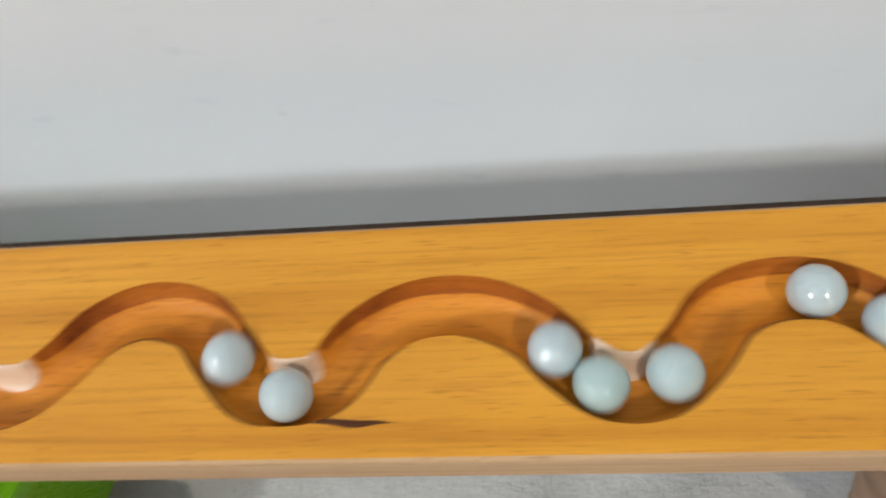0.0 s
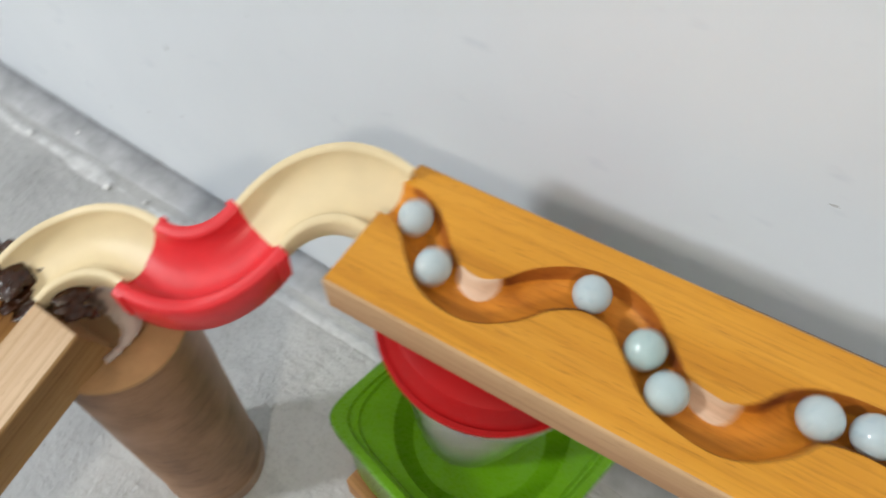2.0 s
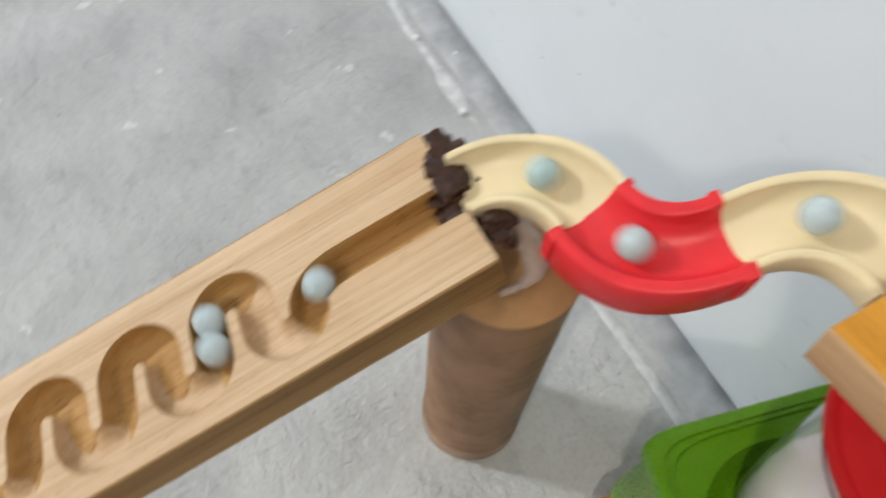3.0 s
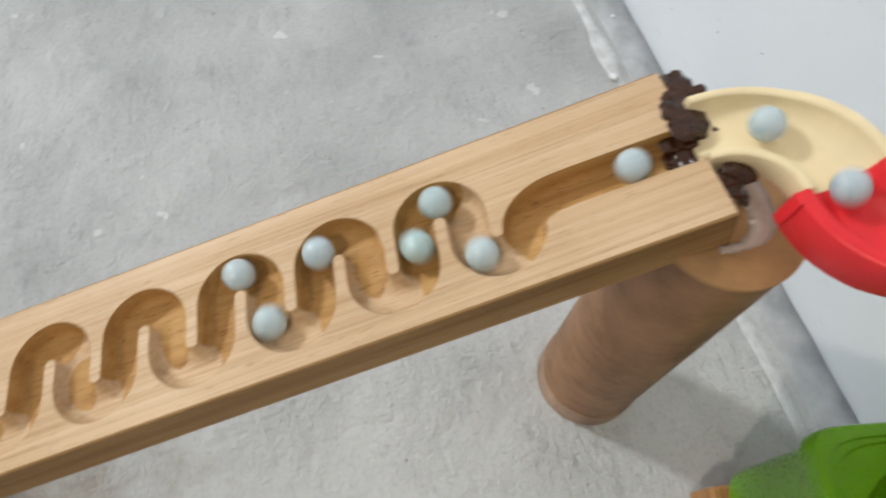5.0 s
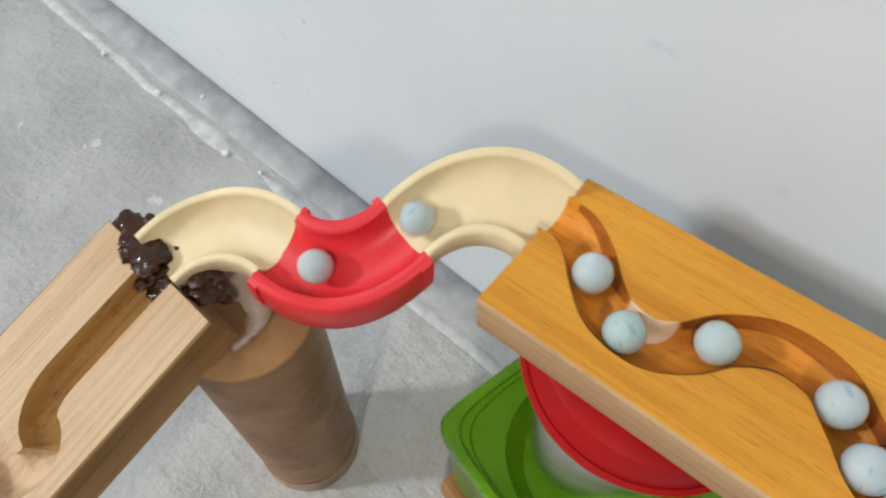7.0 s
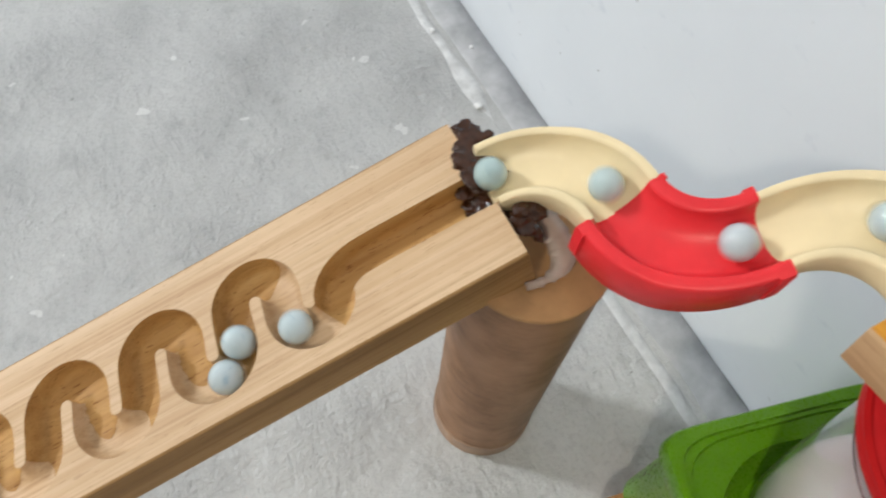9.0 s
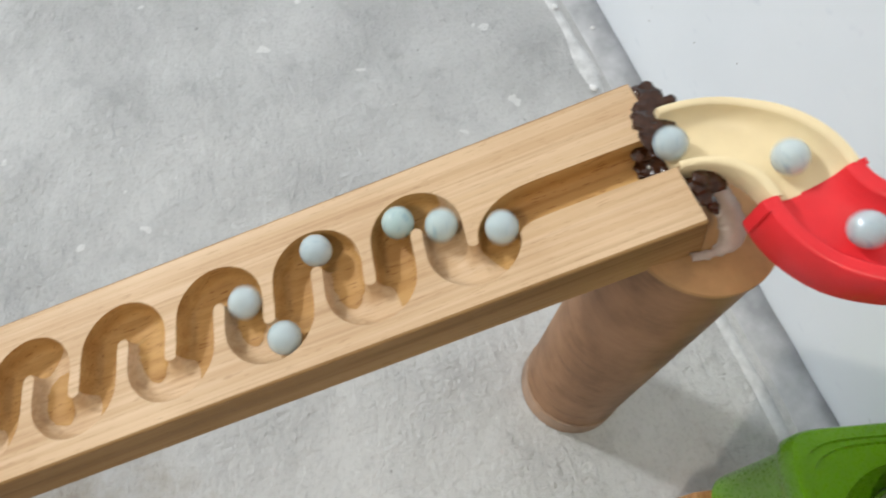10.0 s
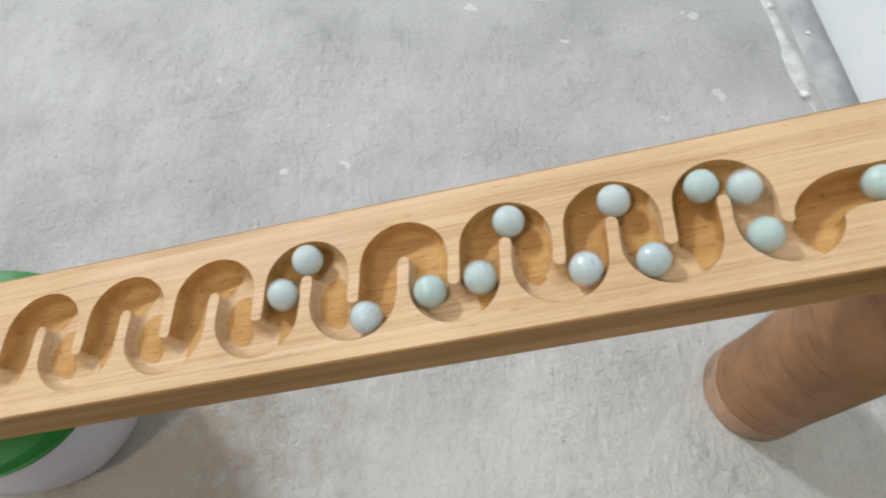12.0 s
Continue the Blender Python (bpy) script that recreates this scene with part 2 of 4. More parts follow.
GREEN = plain("green_plastic", (0.135, 0.35, 0.006), 0.28, 0.10, 40, 0.0, gloss=0.35)
DARK_GREEN = plain("dark_green_plastic", (0.008, 0.16, 0.016), 0.42, 0.12, 40, 0.0, gloss=0.3)
GLUE = plain("dark_brown_glue", (0.046, 0.0150, 0.0055), 0.12, 0.5, 260, 0.0001, gloss=0.4)
CARD = cardboard("brown_card_tube", (0.33, 0.168, 0.078), 0.46, 0.0)
CARD_RIM = cardboard("tan_card_collar", (0.52, 0.29, 0.12))
CARD_FOOT = cardboard("foot_card_collar", (0.42, 0.27, 0.18), 0.45, 0.1)
BLOCK = wood("orange_block_wood", (0.58, 0.33, 0.13), (0.48, 0.25, 0.09), (0.34, 0.15, 0.045), 0.5)
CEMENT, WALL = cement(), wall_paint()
STRIP = plain("smooth_dark_cement", (0.445, 0.452, 0.468), 0.5, 0.3, 35, 0.0006)
CHALK = plain("pale_cement_ridge", (0.64, 0.645, 0.65), 0.7, 0.25, 60, 0.0012)
CHIP = plain("grey_chip", (0.20, 0.19, 0.18), 0.8, 0.3, 300, 0.0)
CRUMB = plain("white_plaster", (0.80, 0.80, 0.80), 0.8, 0.1, 300, 0.0)
CEILING = plain("ceiling_paint", (0.78, 0.78, 0.77), 0.6, 0.05, 8, 0.0)
ROOM_WALL = plain("room_wall_paint", (0.50, 0.49, 0.475), 0.6, 0.06, 6, 0.0)
FRAME = plain("window_frame_paint", (0.75, 0.75, 0.74), 0.4, 0.05, 20, 0.0)
MARBLE, CLOUDY = marble_glass(), cloudy_plastic("cloudy_clear_plastic", (0.90, 0.92, 0.93), (0.96, 0.97, 0.97), 0.97, 0.05, 1.2)
FILLING = cloudy_plastic("pinkish_white_filling", (0.74, 0.56, 0.53), (0.86, 0.77, 0.73), 0.05, 0.3)
MILKY = cloudy_plastic("milky_plastic", (0.74, 0.68, 0.76), (0.86, 0.83, 0.88), 0.35)
DARK_LINE = wood("dark_line_wood", (0.16, 0.050, 0.012), (0.10, 0.030, 0.008), (0.05, 0.014, 0.005), 0.5, 1.0, 0.0, 0.5, slope=SLOPE_1, gloss=0.3)
TAPE = cardboard("pale_torn_card_tape", (0.50, 0.40, 0.33), 0.34, 0.25)


# ---- building helpers ----
def part(name, bm, material, parent=None, label="", smooth=False):
    mesh = bpy.data.meshes.new(name)
    bmesh.ops.recalc_face_normals(bm, faces=bm.faces)
    bm.to_mesh(mesh)
    bm.free()
    mesh.materials.append(material)
    if smooth:
        mesh.polygons.foreach_set("use_smooth", [True] * len(mesh.polygons))
    ob = new(name, mesh)
    if parent:
        ob.parent = parent
    if label:
        ob["label"] = label
    return ob


def smooth_by_angle(ob, degrees=35):
    mesh = ob.data
    mesh.polygons.foreach_set("use_smooth", [True] * len(mesh.polygons))
    bm = bmesh.new()
    bm.from_mesh(mesh)
    for e in bm.edges:
        e.smooth = len(e.link_faces) == 2 and e.calc_face_angle(0) < radians(degrees)
    bm.to_mesh(mesh)
    bm.free()
    return ob


def thing(name, label, category, m=None, group=""):
    ob = new(name)
    ob.empty_display_size = 0.05
    if m:
        ob.matrix_world = m
    return tagged(ob, label, category, group)


def box(bm, x0, y0, z0, x1, y1, z1, bevel=0.0):
    made = bmesh.ops.create_cube(bm, size=1.0)["verts"]
    for v in made:
        v.co = ((x0 + x1) / 2 + v.co.x * (x1 - x0), (y0 + y1) / 2 + v.co.y * (y1 - y0), (z0 + z1) / 2 + v.co.z * (z1 - z0))
    if bevel:
        bmesh.ops.bevel(bm, geom=list({e for v in made for e in v.link_edges}), offset=bevel, segments=3, profile=0.5, affect="EDGES")


def lathe(bm, profile, n=64, cx=0.0, cy=0.0):
    """Revolves (radius, height) pairs round the z axis; closes ends where the radius is 0."""
    rings = []
    for r, z in profile:
        if r < 1e-6:
            rings.append([bm.verts.new((cx, cy, z))])
        else:
            rings.append([bm.verts.new((cx + r * math.cos(2 * math.pi * k / n), cy + r * math.sin(2 * math.pi * k / n), z)) for k in range(n)])
    for a, b in zip(rings, rings[1:]):
        for k in range(n):
            p, q = (k, (k + 1) % n)
            if len(a) == 1 and len(b) > 1:
                bm.faces.new((a[0], b[p], b[q]))
            elif len(b) == 1 and len(a) > 1:
                bm.faces.new((a[p], a[q], b[0]))
            elif len(a) > 1:
                bm.faces.new((a[p], a[q], b[q], b[p]))


def strip(bm, rows, close=False):
    """Quads between rows of points."""
    made = [[bm.verts.new(p) for p in r] for r in rows]
    n = len(rows[0])
    for a, b in zip(made, made[1:]):
        for k in range(n if close else n - 1):
            bm.faces.new((a[k], a[(k + 1) % n], b[(k + 1) % n], b[k]))
    return made


def normals_of(line):
    d = np.gradient(line, axis=0)
    d /= np.linalg.norm(d, axis=1)[:, None]
    return np.stack([-d[:, 1], d[:, 0]], axis=1)


# ---- the marble's way: board 1, three curve pieces, board 2 ----
def catmull(pts, step):
    """Smooth polyline through the points, resampled at an even step."""
    p = np.array(pts, float)
    p = np.vstack([2 * p[0] - p[1], p, 2 * p[-1] - p[-2]])
    out = []
    for i in range(1, len(p) - 2):
        for k in range(24):
            t = k / 24
            out.append(0.5 * (2 * p[i] + (p[i + 1] - p[i - 1]) * t + (2 * p[i - 1] - 5 * p[i] + 4 * p[i + 1] - p[i + 2]) * t ** 2
                              + (3 * p[i] - p[i - 1] - 3 * p[i + 1] + p[i + 2]) * t ** 3))
    out.append(p[-2])
    return resample(np.array(out), step)


def resample(q, step):
    d = np.r_[0, np.cumsum(np.linalg.norm(np.diff(q, axis=0), axis=1))]
    n = max(2, int(round(d[-1] / step)) + 1)
    s = np.linspace(0, d[-1], n)
    return np.stack([np.interp(s, d, q[:, k]) for k in range(q.shape[1])], axis=1)


# centre line of the groove in board 1: along the board, across it (mm, from the near lower corner)
GROOVE_1 = [(0, 51), (11, 50), (22, 43), (32, 33), (43, 25), (58, 23), (70, 30), (80, 42), (95, 50), (112, 48), (124, 38), (136, 26),
            (148, 22), (160, 22), (172, 30), (182, 42), (197, 46.5), (215, 45), (228, 36), (240, 24), (250, 21), (262, 22), (272, 30),
            (282, 42), (297, 48), (314, 44), (325, 32), (335, 22), (346, 20), (357, 23), (367, 36), (382, 44.5), (400, 45), (416, 38),
            (428, 26), (438, 19.5), (450, 20), (461, 29), (471, 41), (484, 46.5), (500, 46), (514, 38), (526, 26), (538, 20), (550, 21),
            (562, 31), (574, 42), (588, 46), (602, 44)]
g1 = catmull([(u / 1000, v / 1000) for u, v in GROOVE_1], 0.0015)

# centre line of the groove in board 2: a straight run, then fourteen tight bends
PITCH, BEND_0, FAR, NEAR = 0.0502, 0.1178, 0.0580, 0.0190
g2_pts = [(-0.002, 0.0395), (0.02, 0.0400), (0.045, 0.0402), (0.062, 0.0402), (0.0715, 0.0394), (0.0788, 0.0368)]
half = PITCH / 2
rb = half / 2
def leg(c, far):
    """Half a bend: the turn at the far or near side, centred at c along the board."""
    out = []
    for k in range(7):
        a = math.pi * k / 6
        if far:
            out.append((c - rb * math.cos(a), FAR - rb + rb * math.sin(a)))
        else:
            out.append((c - rb * math.cos(a), NEAR + rb - rb * math.sin(a)))
    return out
for k in range(9):
    g2_pts += leg(BEND_0 - half + 0.0045 + k * PITCH, False)
    g2_pts += leg(BEND_0 + 0.0032 + k * PITCH, True)
g2_pts += [(BEND_0 + 0.008 + 8.5 * PITCH, NEAR + 0.01), (BEND_0 + 0.02 + 8.5 * PITCH, NEAR)]
g2 = catmull(g2_pts, 0.0015)

# curve pieces: centres, middle radius, angles (degrees); height and cross slope along the whole bend
ARC_R = 0.0435
ARCS = [((-0.345, -0.130), 84, 172), ((-0.4311, -0.1179), -8, -92), ((-0.4335, -0.2035), 88, 176)]


def arc_points(i, step=0.0015):
    (cx, cy), a0, a1 = ARCS[i]
    n = int(abs(radians(a1 - a0)) * ARC_R / step) + 1
    return np.array([(cx + ARC_R * math.cos(radians(a)), cy + ARC_R * math.sin(radians(a))) for a in np.linspace(a0, a1, n)])


def rim_height(x, y):
    """The curve pieces lie in one slanting plane, lifted a little where they meet the boards."""
    z = 0.36845 - 0.0307 * x + 0.5309 * y
    return z + 0.007 * min(max((-0.165 - y) / 0.04, 0.0), 1.0) - 0.003 * min(max((x + 0.37) / 0.03, 0.0), 1.0)


B1_O, B1_M = Vector((-0.3408, -0.1370, 0.3340)), Euler((radians(-1.84), 0, 0)).to_matrix()
B1_M = Euler((0, 0, radians(1.15))).to_matrix() @ Euler((0, radians(-7.62), 0)).to_matrix() @ B1_M
B2_O = Vector((-0.4324, -0.2028, 0.2830))
B2_M = Euler((0, 0, radians(-90.42))).to_matrix() @ Euler((0, radians(15.28), 0)).to_matrix() @ Euler((radians(4.2), 0, 0)).to_matrix()


def on_board_1(u, v, w=0.0):
    return B1_O + B1_M @ Vector((u, v, w))


def on_board_2(u, v, w=0.0):
    return B2_O + B2_M @ Vector((u, -v, w))


SIT_1, SIT_2, SIT_ARC = -0.002, -0.002, -0.002      # the marble's centre against the rims
def way():
    """The line of a marble's centre, from high on board 1 to low on board 2."""
    pts = [on_board_1(u, v, SIT_1) for u, v in g1[::-1]]
    for i in range(3):
        a = arc_points(i)
        for k in range(len(a)):
            pts.append(Vector((a[k][0], a[k][1], rim_height(a[k][0], a[k][1]) + SIT_ARC)))
    pts += [on_board_2(u, v, SIT_2) for u, v in g2]
    return resample(np.array([tuple(p) for p in pts]), 0.001)


# ---- the room ----
def slab(name, x0, y0, z0, x1, y1, z1, material, label, category):
    bm = bmesh.new()
    box(bm, x0, y0, z0, x1, y1, z1)
    return tagged(part(name, bm, material), label, category, kind="structure")


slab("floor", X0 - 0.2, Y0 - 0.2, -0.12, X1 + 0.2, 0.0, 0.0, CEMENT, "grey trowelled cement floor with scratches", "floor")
slab("wall_north", X0 - 0.2, 0.0, -0.12, X1 + 0.2, 0.2, TOP, WALL, "white painted wall with small specks", "wall")
# east, south and west walls and ceiling: unseen, added to enclose and bounce light
slab("wall_east", X1, Y0, 0.0, X1 + 0.2, 0.0, TOP, ROOM_WALL, "plain pale painted wall", "wall")
slab("wall_south", X0 - 0.2, Y0 - 0.2, 0.0, X1 + 0.2, Y0, TOP, ROOM_WALL, "plain pale painted wall", "wall")


def framed(name, win_label, spans, depth_lo, depth_hi, along):
    """Four frame bars round an opening; spans are (lo, z0, hi, z1)."""
    lo, z0, hi, z1 = spans
    win = tagged(new(name), win_label, "window", kind="structure")
    for a in ((lo, z0, hi, z0 + 0.03), (lo, z1 - 0.03, hi, z1), (lo, z0 + 0.03, lo + 0.03, z1 - 0.03), (hi - 0.03, z0 + 0.03, hi, z1 - 0.03)):
        bm = bmesh.new()
        if along == "y":
            box(bm, depth_lo, a[0], a[1], depth_hi, a[2], a[3], 0.004)
        else:
            box(bm, a[0], depth_lo, a[1], a[2], depth_hi, a[3], 0.004)
        part("window_frame", bm, FRAME, win)


def window_walls():
    """The wall with an assumed window and the ceiling with an opening for the unseen lamp: four slabs round each
    opening, in one mesh.
    """
    lo, z0, hi, z1 = -3.30, 1.95, -2.50, 2.70
    bm = bmesh.new()
    box(bm, X0 - 0.2, Y0, 0.0, X0, lo, TOP)
    box(bm, X0 - 0.2, hi, 0.0, X0, 0.0, TOP)
    box(bm, X0 - 0.2, lo, 0.0, X0, hi, z0)
    box(bm, X0 - 0.2, lo, z1, X0, hi, TOP)
    tagged(part("wall_west", bm, ROOM_WALL), "plain pale painted wall with a small window", "wall", kind="structure")
    framed("window_1", "small white framed window opening, assumed out of view", (lo, z0, hi, z1), X0 - 0.14, X0 - 0.08, "y")
    lo, y0, hi, y1 = 0.55, -2.52, 0.95, -2.12
    bm = bmesh.new()
    box(bm, X0 - 0.2, Y0 - 0.2, TOP, lo, 0.2, TOP + 0.15)
    box(bm, hi, Y0 - 0.2, TOP, X1 + 0.2, 0.2, TOP + 0.15)
    box(bm, lo, Y0 - 0.2, TOP, hi, y0, TOP + 0.15)
    box(bm, lo, y1, TOP, hi, 0.2, TOP + 0.15)
    tagged(part("ceiling", bm, CEILING), "plain white painted ceiling with a lamp opening", "ceiling", kind="structure")
    opening_frame = tagged(new("lamp_opening"), "white framed ceiling opening for an unseen overhead lamp", "window", kind="structure")
    for ax, ay, bx, by in ((lo, y0, hi, y0 + 0.03), (lo, y1 - 0.03, hi, y1), (lo, y0 + 0.03, lo + 0.03, y1 - 0.03), (hi - 0.03, y0 + 0.03, hi, y1 - 0.03)):
        bm = bmesh.new()
        box(bm, ax, ay, TOP + 0.03, bx, by, TOP + 0.09, 0.004)
        part("window_frame", bm, FRAME, opening_frame)


window_walls()


def wall_foot():
    """Uneven smooth cement strip along the foot of the wall, and broken pale ridges before it."""
    for name, y0, y1, h, mat, lab in (("cement_strip", -0.036, 0.0, 0.003, STRIP, "darker smooth cement strip along the wall"),
                                      ("cement_ridge", -0.060, -0.0375, 0.0007, CHALK, "pale chipped cement ridge along the wall")):
        bm = bmesh.new()
        rows = []
        for x in np.arange(-2.5, 2.5, 0.006):
            ridge = name == "cement_ridge"
            w = 0.0035 * noise.noise((x * 9, 3.1, 0)) + 0.0015 * noise.noise((x * 45, 7.7, 0))
            a, b = y0 + w, (y1 + 0.6 * w if ridge else y1)
            k = h * (0.8 + 0.5 * noise.noise((x * 30, 1.0, 5)))
            if ridge:
                thin = min(max(0.6 + 1.2 * noise.noise((x * 14, 9.0, 2)), 0.12), 1.0)
                mid = (a + b) / 2
                a, b, k = mid - (b - a) / 2 * thin, mid + (b - a) / 2 * thin, k * thin
            rows.append([(x, a, -0.001), (x, a + 0.002, k * 0.6), (x, (a + b) / 2, k), (x, b - 0.001, k * 0.7), (x, b, -0.001)])
        strip(bm, rows)
        tagged(part(name, bm, mat, smooth=True), lab, "floor edge", kind="structure")


wall_foot()

def specks():
    """Small dark chips in the wall paint and pale crumbs on the floor by the wall."""
    rng = random.Random(21)
    bm = bmesh.new()
    spots = [(-0.737, 0.058), (-0.621, 0.121), (-0.672, 0.093), (-0.18, 0.36)]
    for x, z in spots:
        r = rng.uniform(0.0008, 0.0013)
        c = [bm.verts.new((x + r * rng.uniform(0.6, 1.5) * math.cos(a), -0.0004, z + r * rng.uniform(0.4, 0.9) * math.sin(a))) for a in np.linspace(0, 2 * math.pi, 9)[:-1]]
        bm.faces.new(c)
    tagged(part("wall_specks", bm, CHIP), "tiny dark chips in the white wall paint", "paint chips", kind="stuff")
    bm = bmesh.new()
    for x, y, r in [(-0.714, -0.054, 0.004), (-0.79, -0.022, 0.002), (-0.83, -0.05, 0.003), (-0.67, -0.047, 0.0022), (-0.60, -0.05, 0.0025), (-0.55, -0.045, 0.002), (-0.92, -0.055, 0.003)]:
        for v in bmesh.ops.create_icosphere(bm, subdivisions=2, radius=r)["verts"]:
            k = 1 + 0.5 * noise.noise(v.co * 700 + Vector((x, y, 0)) * 50)
            v.co = Vector((v.co.x * k * 1.2 + x, v.co.y * k + y, max(v.co.z * k * 0.6 + 0.003, 0.0005)))
    tagged(part("plaster_crumbs", bm, CRUMB, smooth=True), "pale plaster crumbs on the cement floor", "crumbs", kind="stuff")


specks()


# ---- track boards ----
def profile_at(f):
    """Groove section: upright walls, and a shallow spoon where f is 1."""
    return [(q, d + f * (e - d)) for (q, d), e in zip(PROFILE, SPOON)]


def board(name, label, line, place, length, width, thick, depth, half_w, mats, spoon=None, pale=None, section_of=None, category="track board"):
    """A plank with a routed groove that runs from its near-wall end along the given line; body, sides and groove."""
    t = thing(name, label, category)
    shape = section_of or PROFILE
    nrm = normals_of(line)
    bev = 0.0012
    left, right = line + nrm * half_w, line - nrm * half_w       # towards the far edge, towards the near edge
    left[0, 0] = right[0, 0] = bev
    # top faces on either side of the groove
    bm = bmesh.new()
    for rim, edge in ((left, width - bev), (right, bev)):
        poly = [(p[0], p[1]) for p in rim] + [(length - bev, rim[-1][1]), (length - bev, edge), (bev, edge)]
        pts = [Vector((a, b, 0)) for a, b in poly]
        vs = [bm.verts.new(place(a, b, 0)) for a, b in poly]
        for tri in tessellate_polygon([pts]):
            try:
                bm.faces.new([vs[k] for k in tri])
            except ValueError:
                pass
    # where the groove stops short of the plank's end
    end = [(line[-1] + nrm[-1] * half_w), (line[-1] - nrm[-1] * half_w)]
    if length - bev - max(end[0][0], end[1][0]) > 0.002:
        q = [end[0], (length - bev, end[0][1]), (length - bev, end[1][1]), end[1]]
        bm.faces.new([bm.verts.new(place(a, b, 0)) for a, b in q])
    part("top_face", bm, mats[0], t)
    # rounded long edges, sides, ends and underside
    bm = bmesh.new()
    section = [(bev, 0.0), (bev * 0.3, -bev * 0.3), (0, -bev), (0, -thick + bev), (bev, -thick), (width - bev, -thick), (width, -thick + bev), (width, -bev),
               (width - bev * 0.3, -bev * 0.3), (width - bev, 0.0)]
    us = np.linspace(bev, length - bev, 40)
    strip(bm, [[place(u, v, w) for v, w in section] for u in us])
    # end faces, with the groove's mouth cut out of the first
    mouth = [(line[0][1] + half_w * a, -depth * d) for a, d in shape]
    first = [(v, w) for v, w in section] + mouth
    pts = [Vector((a, b, 0)) for a, b in first]
    vs = [bm.verts.new(place(bev, a, b)) for a, b in first]
    for tri in tessellate_polygon([pts]):
        bm.faces.new([vs[k] for k in tri])
    bm.faces.new([bm.verts.new(place(length - bev, v, w)) for v, w in section])
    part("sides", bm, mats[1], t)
    # groove
    bm = bmesh.new()
    sec = [profile_at(spoon[i]) if spoon is not None else shape for i in range(len(line))]
    rows = [[place(p[0] + q[0] * half_w * a, p[1] + q[1] * half_w * a, -depth * d) for a, d in f] for p, q, f in zip(line, nrm, sec)]
    if pale is not None:
        i = 0
        while i < len(rows) - 1:
            j = i + 1
            while j < len(rows) - 1 and pale[j] == pale[i]:
                j += 1
            if pale[i]:
                pm = bmesh.new()
                strip(pm, rows[i:j + 1])
                smooth_by_angle(part("smooth_turn", pm, mats[3], t, "paler smooth stretch of the groove"), 40)
            else:
                strip(bm, rows[i:j + 1])
            i = j
    else:
        strip(bm, rows)
    ends = [bm.verts.new(place(line[-1][0] + nrm[-1][0] * half_w * a, line[-1][1] + nrm[-1][1] * half_w * a, -depth * d)) for a, d in shape]
    bm.faces.new(ends)
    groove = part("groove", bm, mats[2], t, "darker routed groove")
    smooth_by_angle(groove, 40)
    return t


PROFILE = [(1.0, 0.0), (0.985, 0.10), (0.97, 0.55), (0.90, 0.78), (0.72, 0.93), (0.4, 0.99), (0.0, 1.0),
           (-0.4, 0.99), (-0.72, 0.93), (-0.90, 0.78), (-0.97, 0.55), (-0.985, 0.10), (-1.0, 0.0)]
HALF_BOWL = [(1.0, 0.0), (0.965, 0.16), (0.89, 0.40), (0.78, 0.63), (0.62, 0.82), (0.36, 0.96)]
BOWL = HALF_BOWL + [(0.0, 1.0)] + [(-a, d) for a, d in reversed(HALF_BOWL)]
SPOON = [0.0, 0.03, 0.12, 0.32, 0.52, 0.62, 0.66, 0.62, 0.52, 0.32, 0.12, 0.03, 0.0]


def pine_groove():
    """How shallow, and whether pale, the pine board's groove is along its line."""
    rise = np.gradient(g2[:, 1]) > 0
    shallow, pale = [], []
    for i, (u, v) in enumerate(g2):
        k = round((u - BEND_0) / PITCH)
        turn = min(max((0.034 - v) / 0.012, 0.0), 1.0) if u > 0.09 else 0.0
        leg = 0.0
        if rise[i] and u > 0.1:
            leg = min(max((0.057 - v) / 0.008, 0.0), 1.0) * (0.8 if k >= 3 else 0.5)
        shallow.append(max(turn * turn * (3 - 2 * turn), leg))
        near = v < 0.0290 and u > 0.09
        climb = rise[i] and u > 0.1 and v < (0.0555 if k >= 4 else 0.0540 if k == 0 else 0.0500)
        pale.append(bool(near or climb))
    return np.convolve(np.pad(shallow, 4, mode="edge"), np.ones(9) / 9, "valid"), pale


SHALLOW, PALE = pine_groove()
board_1 = board("honey_track_board", "honey-varnished wooden board with a wavy routed groove", g1, on_board_1, 0.66, 0.0746, 0.0206, 0.0100, 0.0098,
                (HONEY, HONEY_SIDE, HONEY_GROOVE), section_of=BOWL)
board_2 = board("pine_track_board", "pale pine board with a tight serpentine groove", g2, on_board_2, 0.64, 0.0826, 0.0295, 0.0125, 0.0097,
                (PINE, PINE_SHADED_SIDE, PINE_GROOVE, PINE), SHALLOW, PALE)


def groove_patch(idx, half, centre, name, label):
    """A brown patch lying on the pine groove's floor along the points idx, with the given half width at each."""
    nrm = normals_of(g2)
    rows = []
    for i, h, c in zip(idx, half, centre):
        f = profile_at(SHALLOW[i])
        row = []
        for q in np.linspace(c + h, c - h, 9):
            q = min(max(q, -0.99), 0.99)
            d = np.interp(-q, [-a for a, _ in f], [b for _, b in f])
            row.append(on_board_2(g2[i][0] + nrm[i][0] * 0.0097 * q, g2[i][1] + nrm[i][1] * 0.0097 * q, 0.00025 - 0.0125 * d))
        rows.append(row)
    bm = bmesh.new()
    strip(bm, rows)
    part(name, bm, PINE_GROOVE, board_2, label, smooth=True)


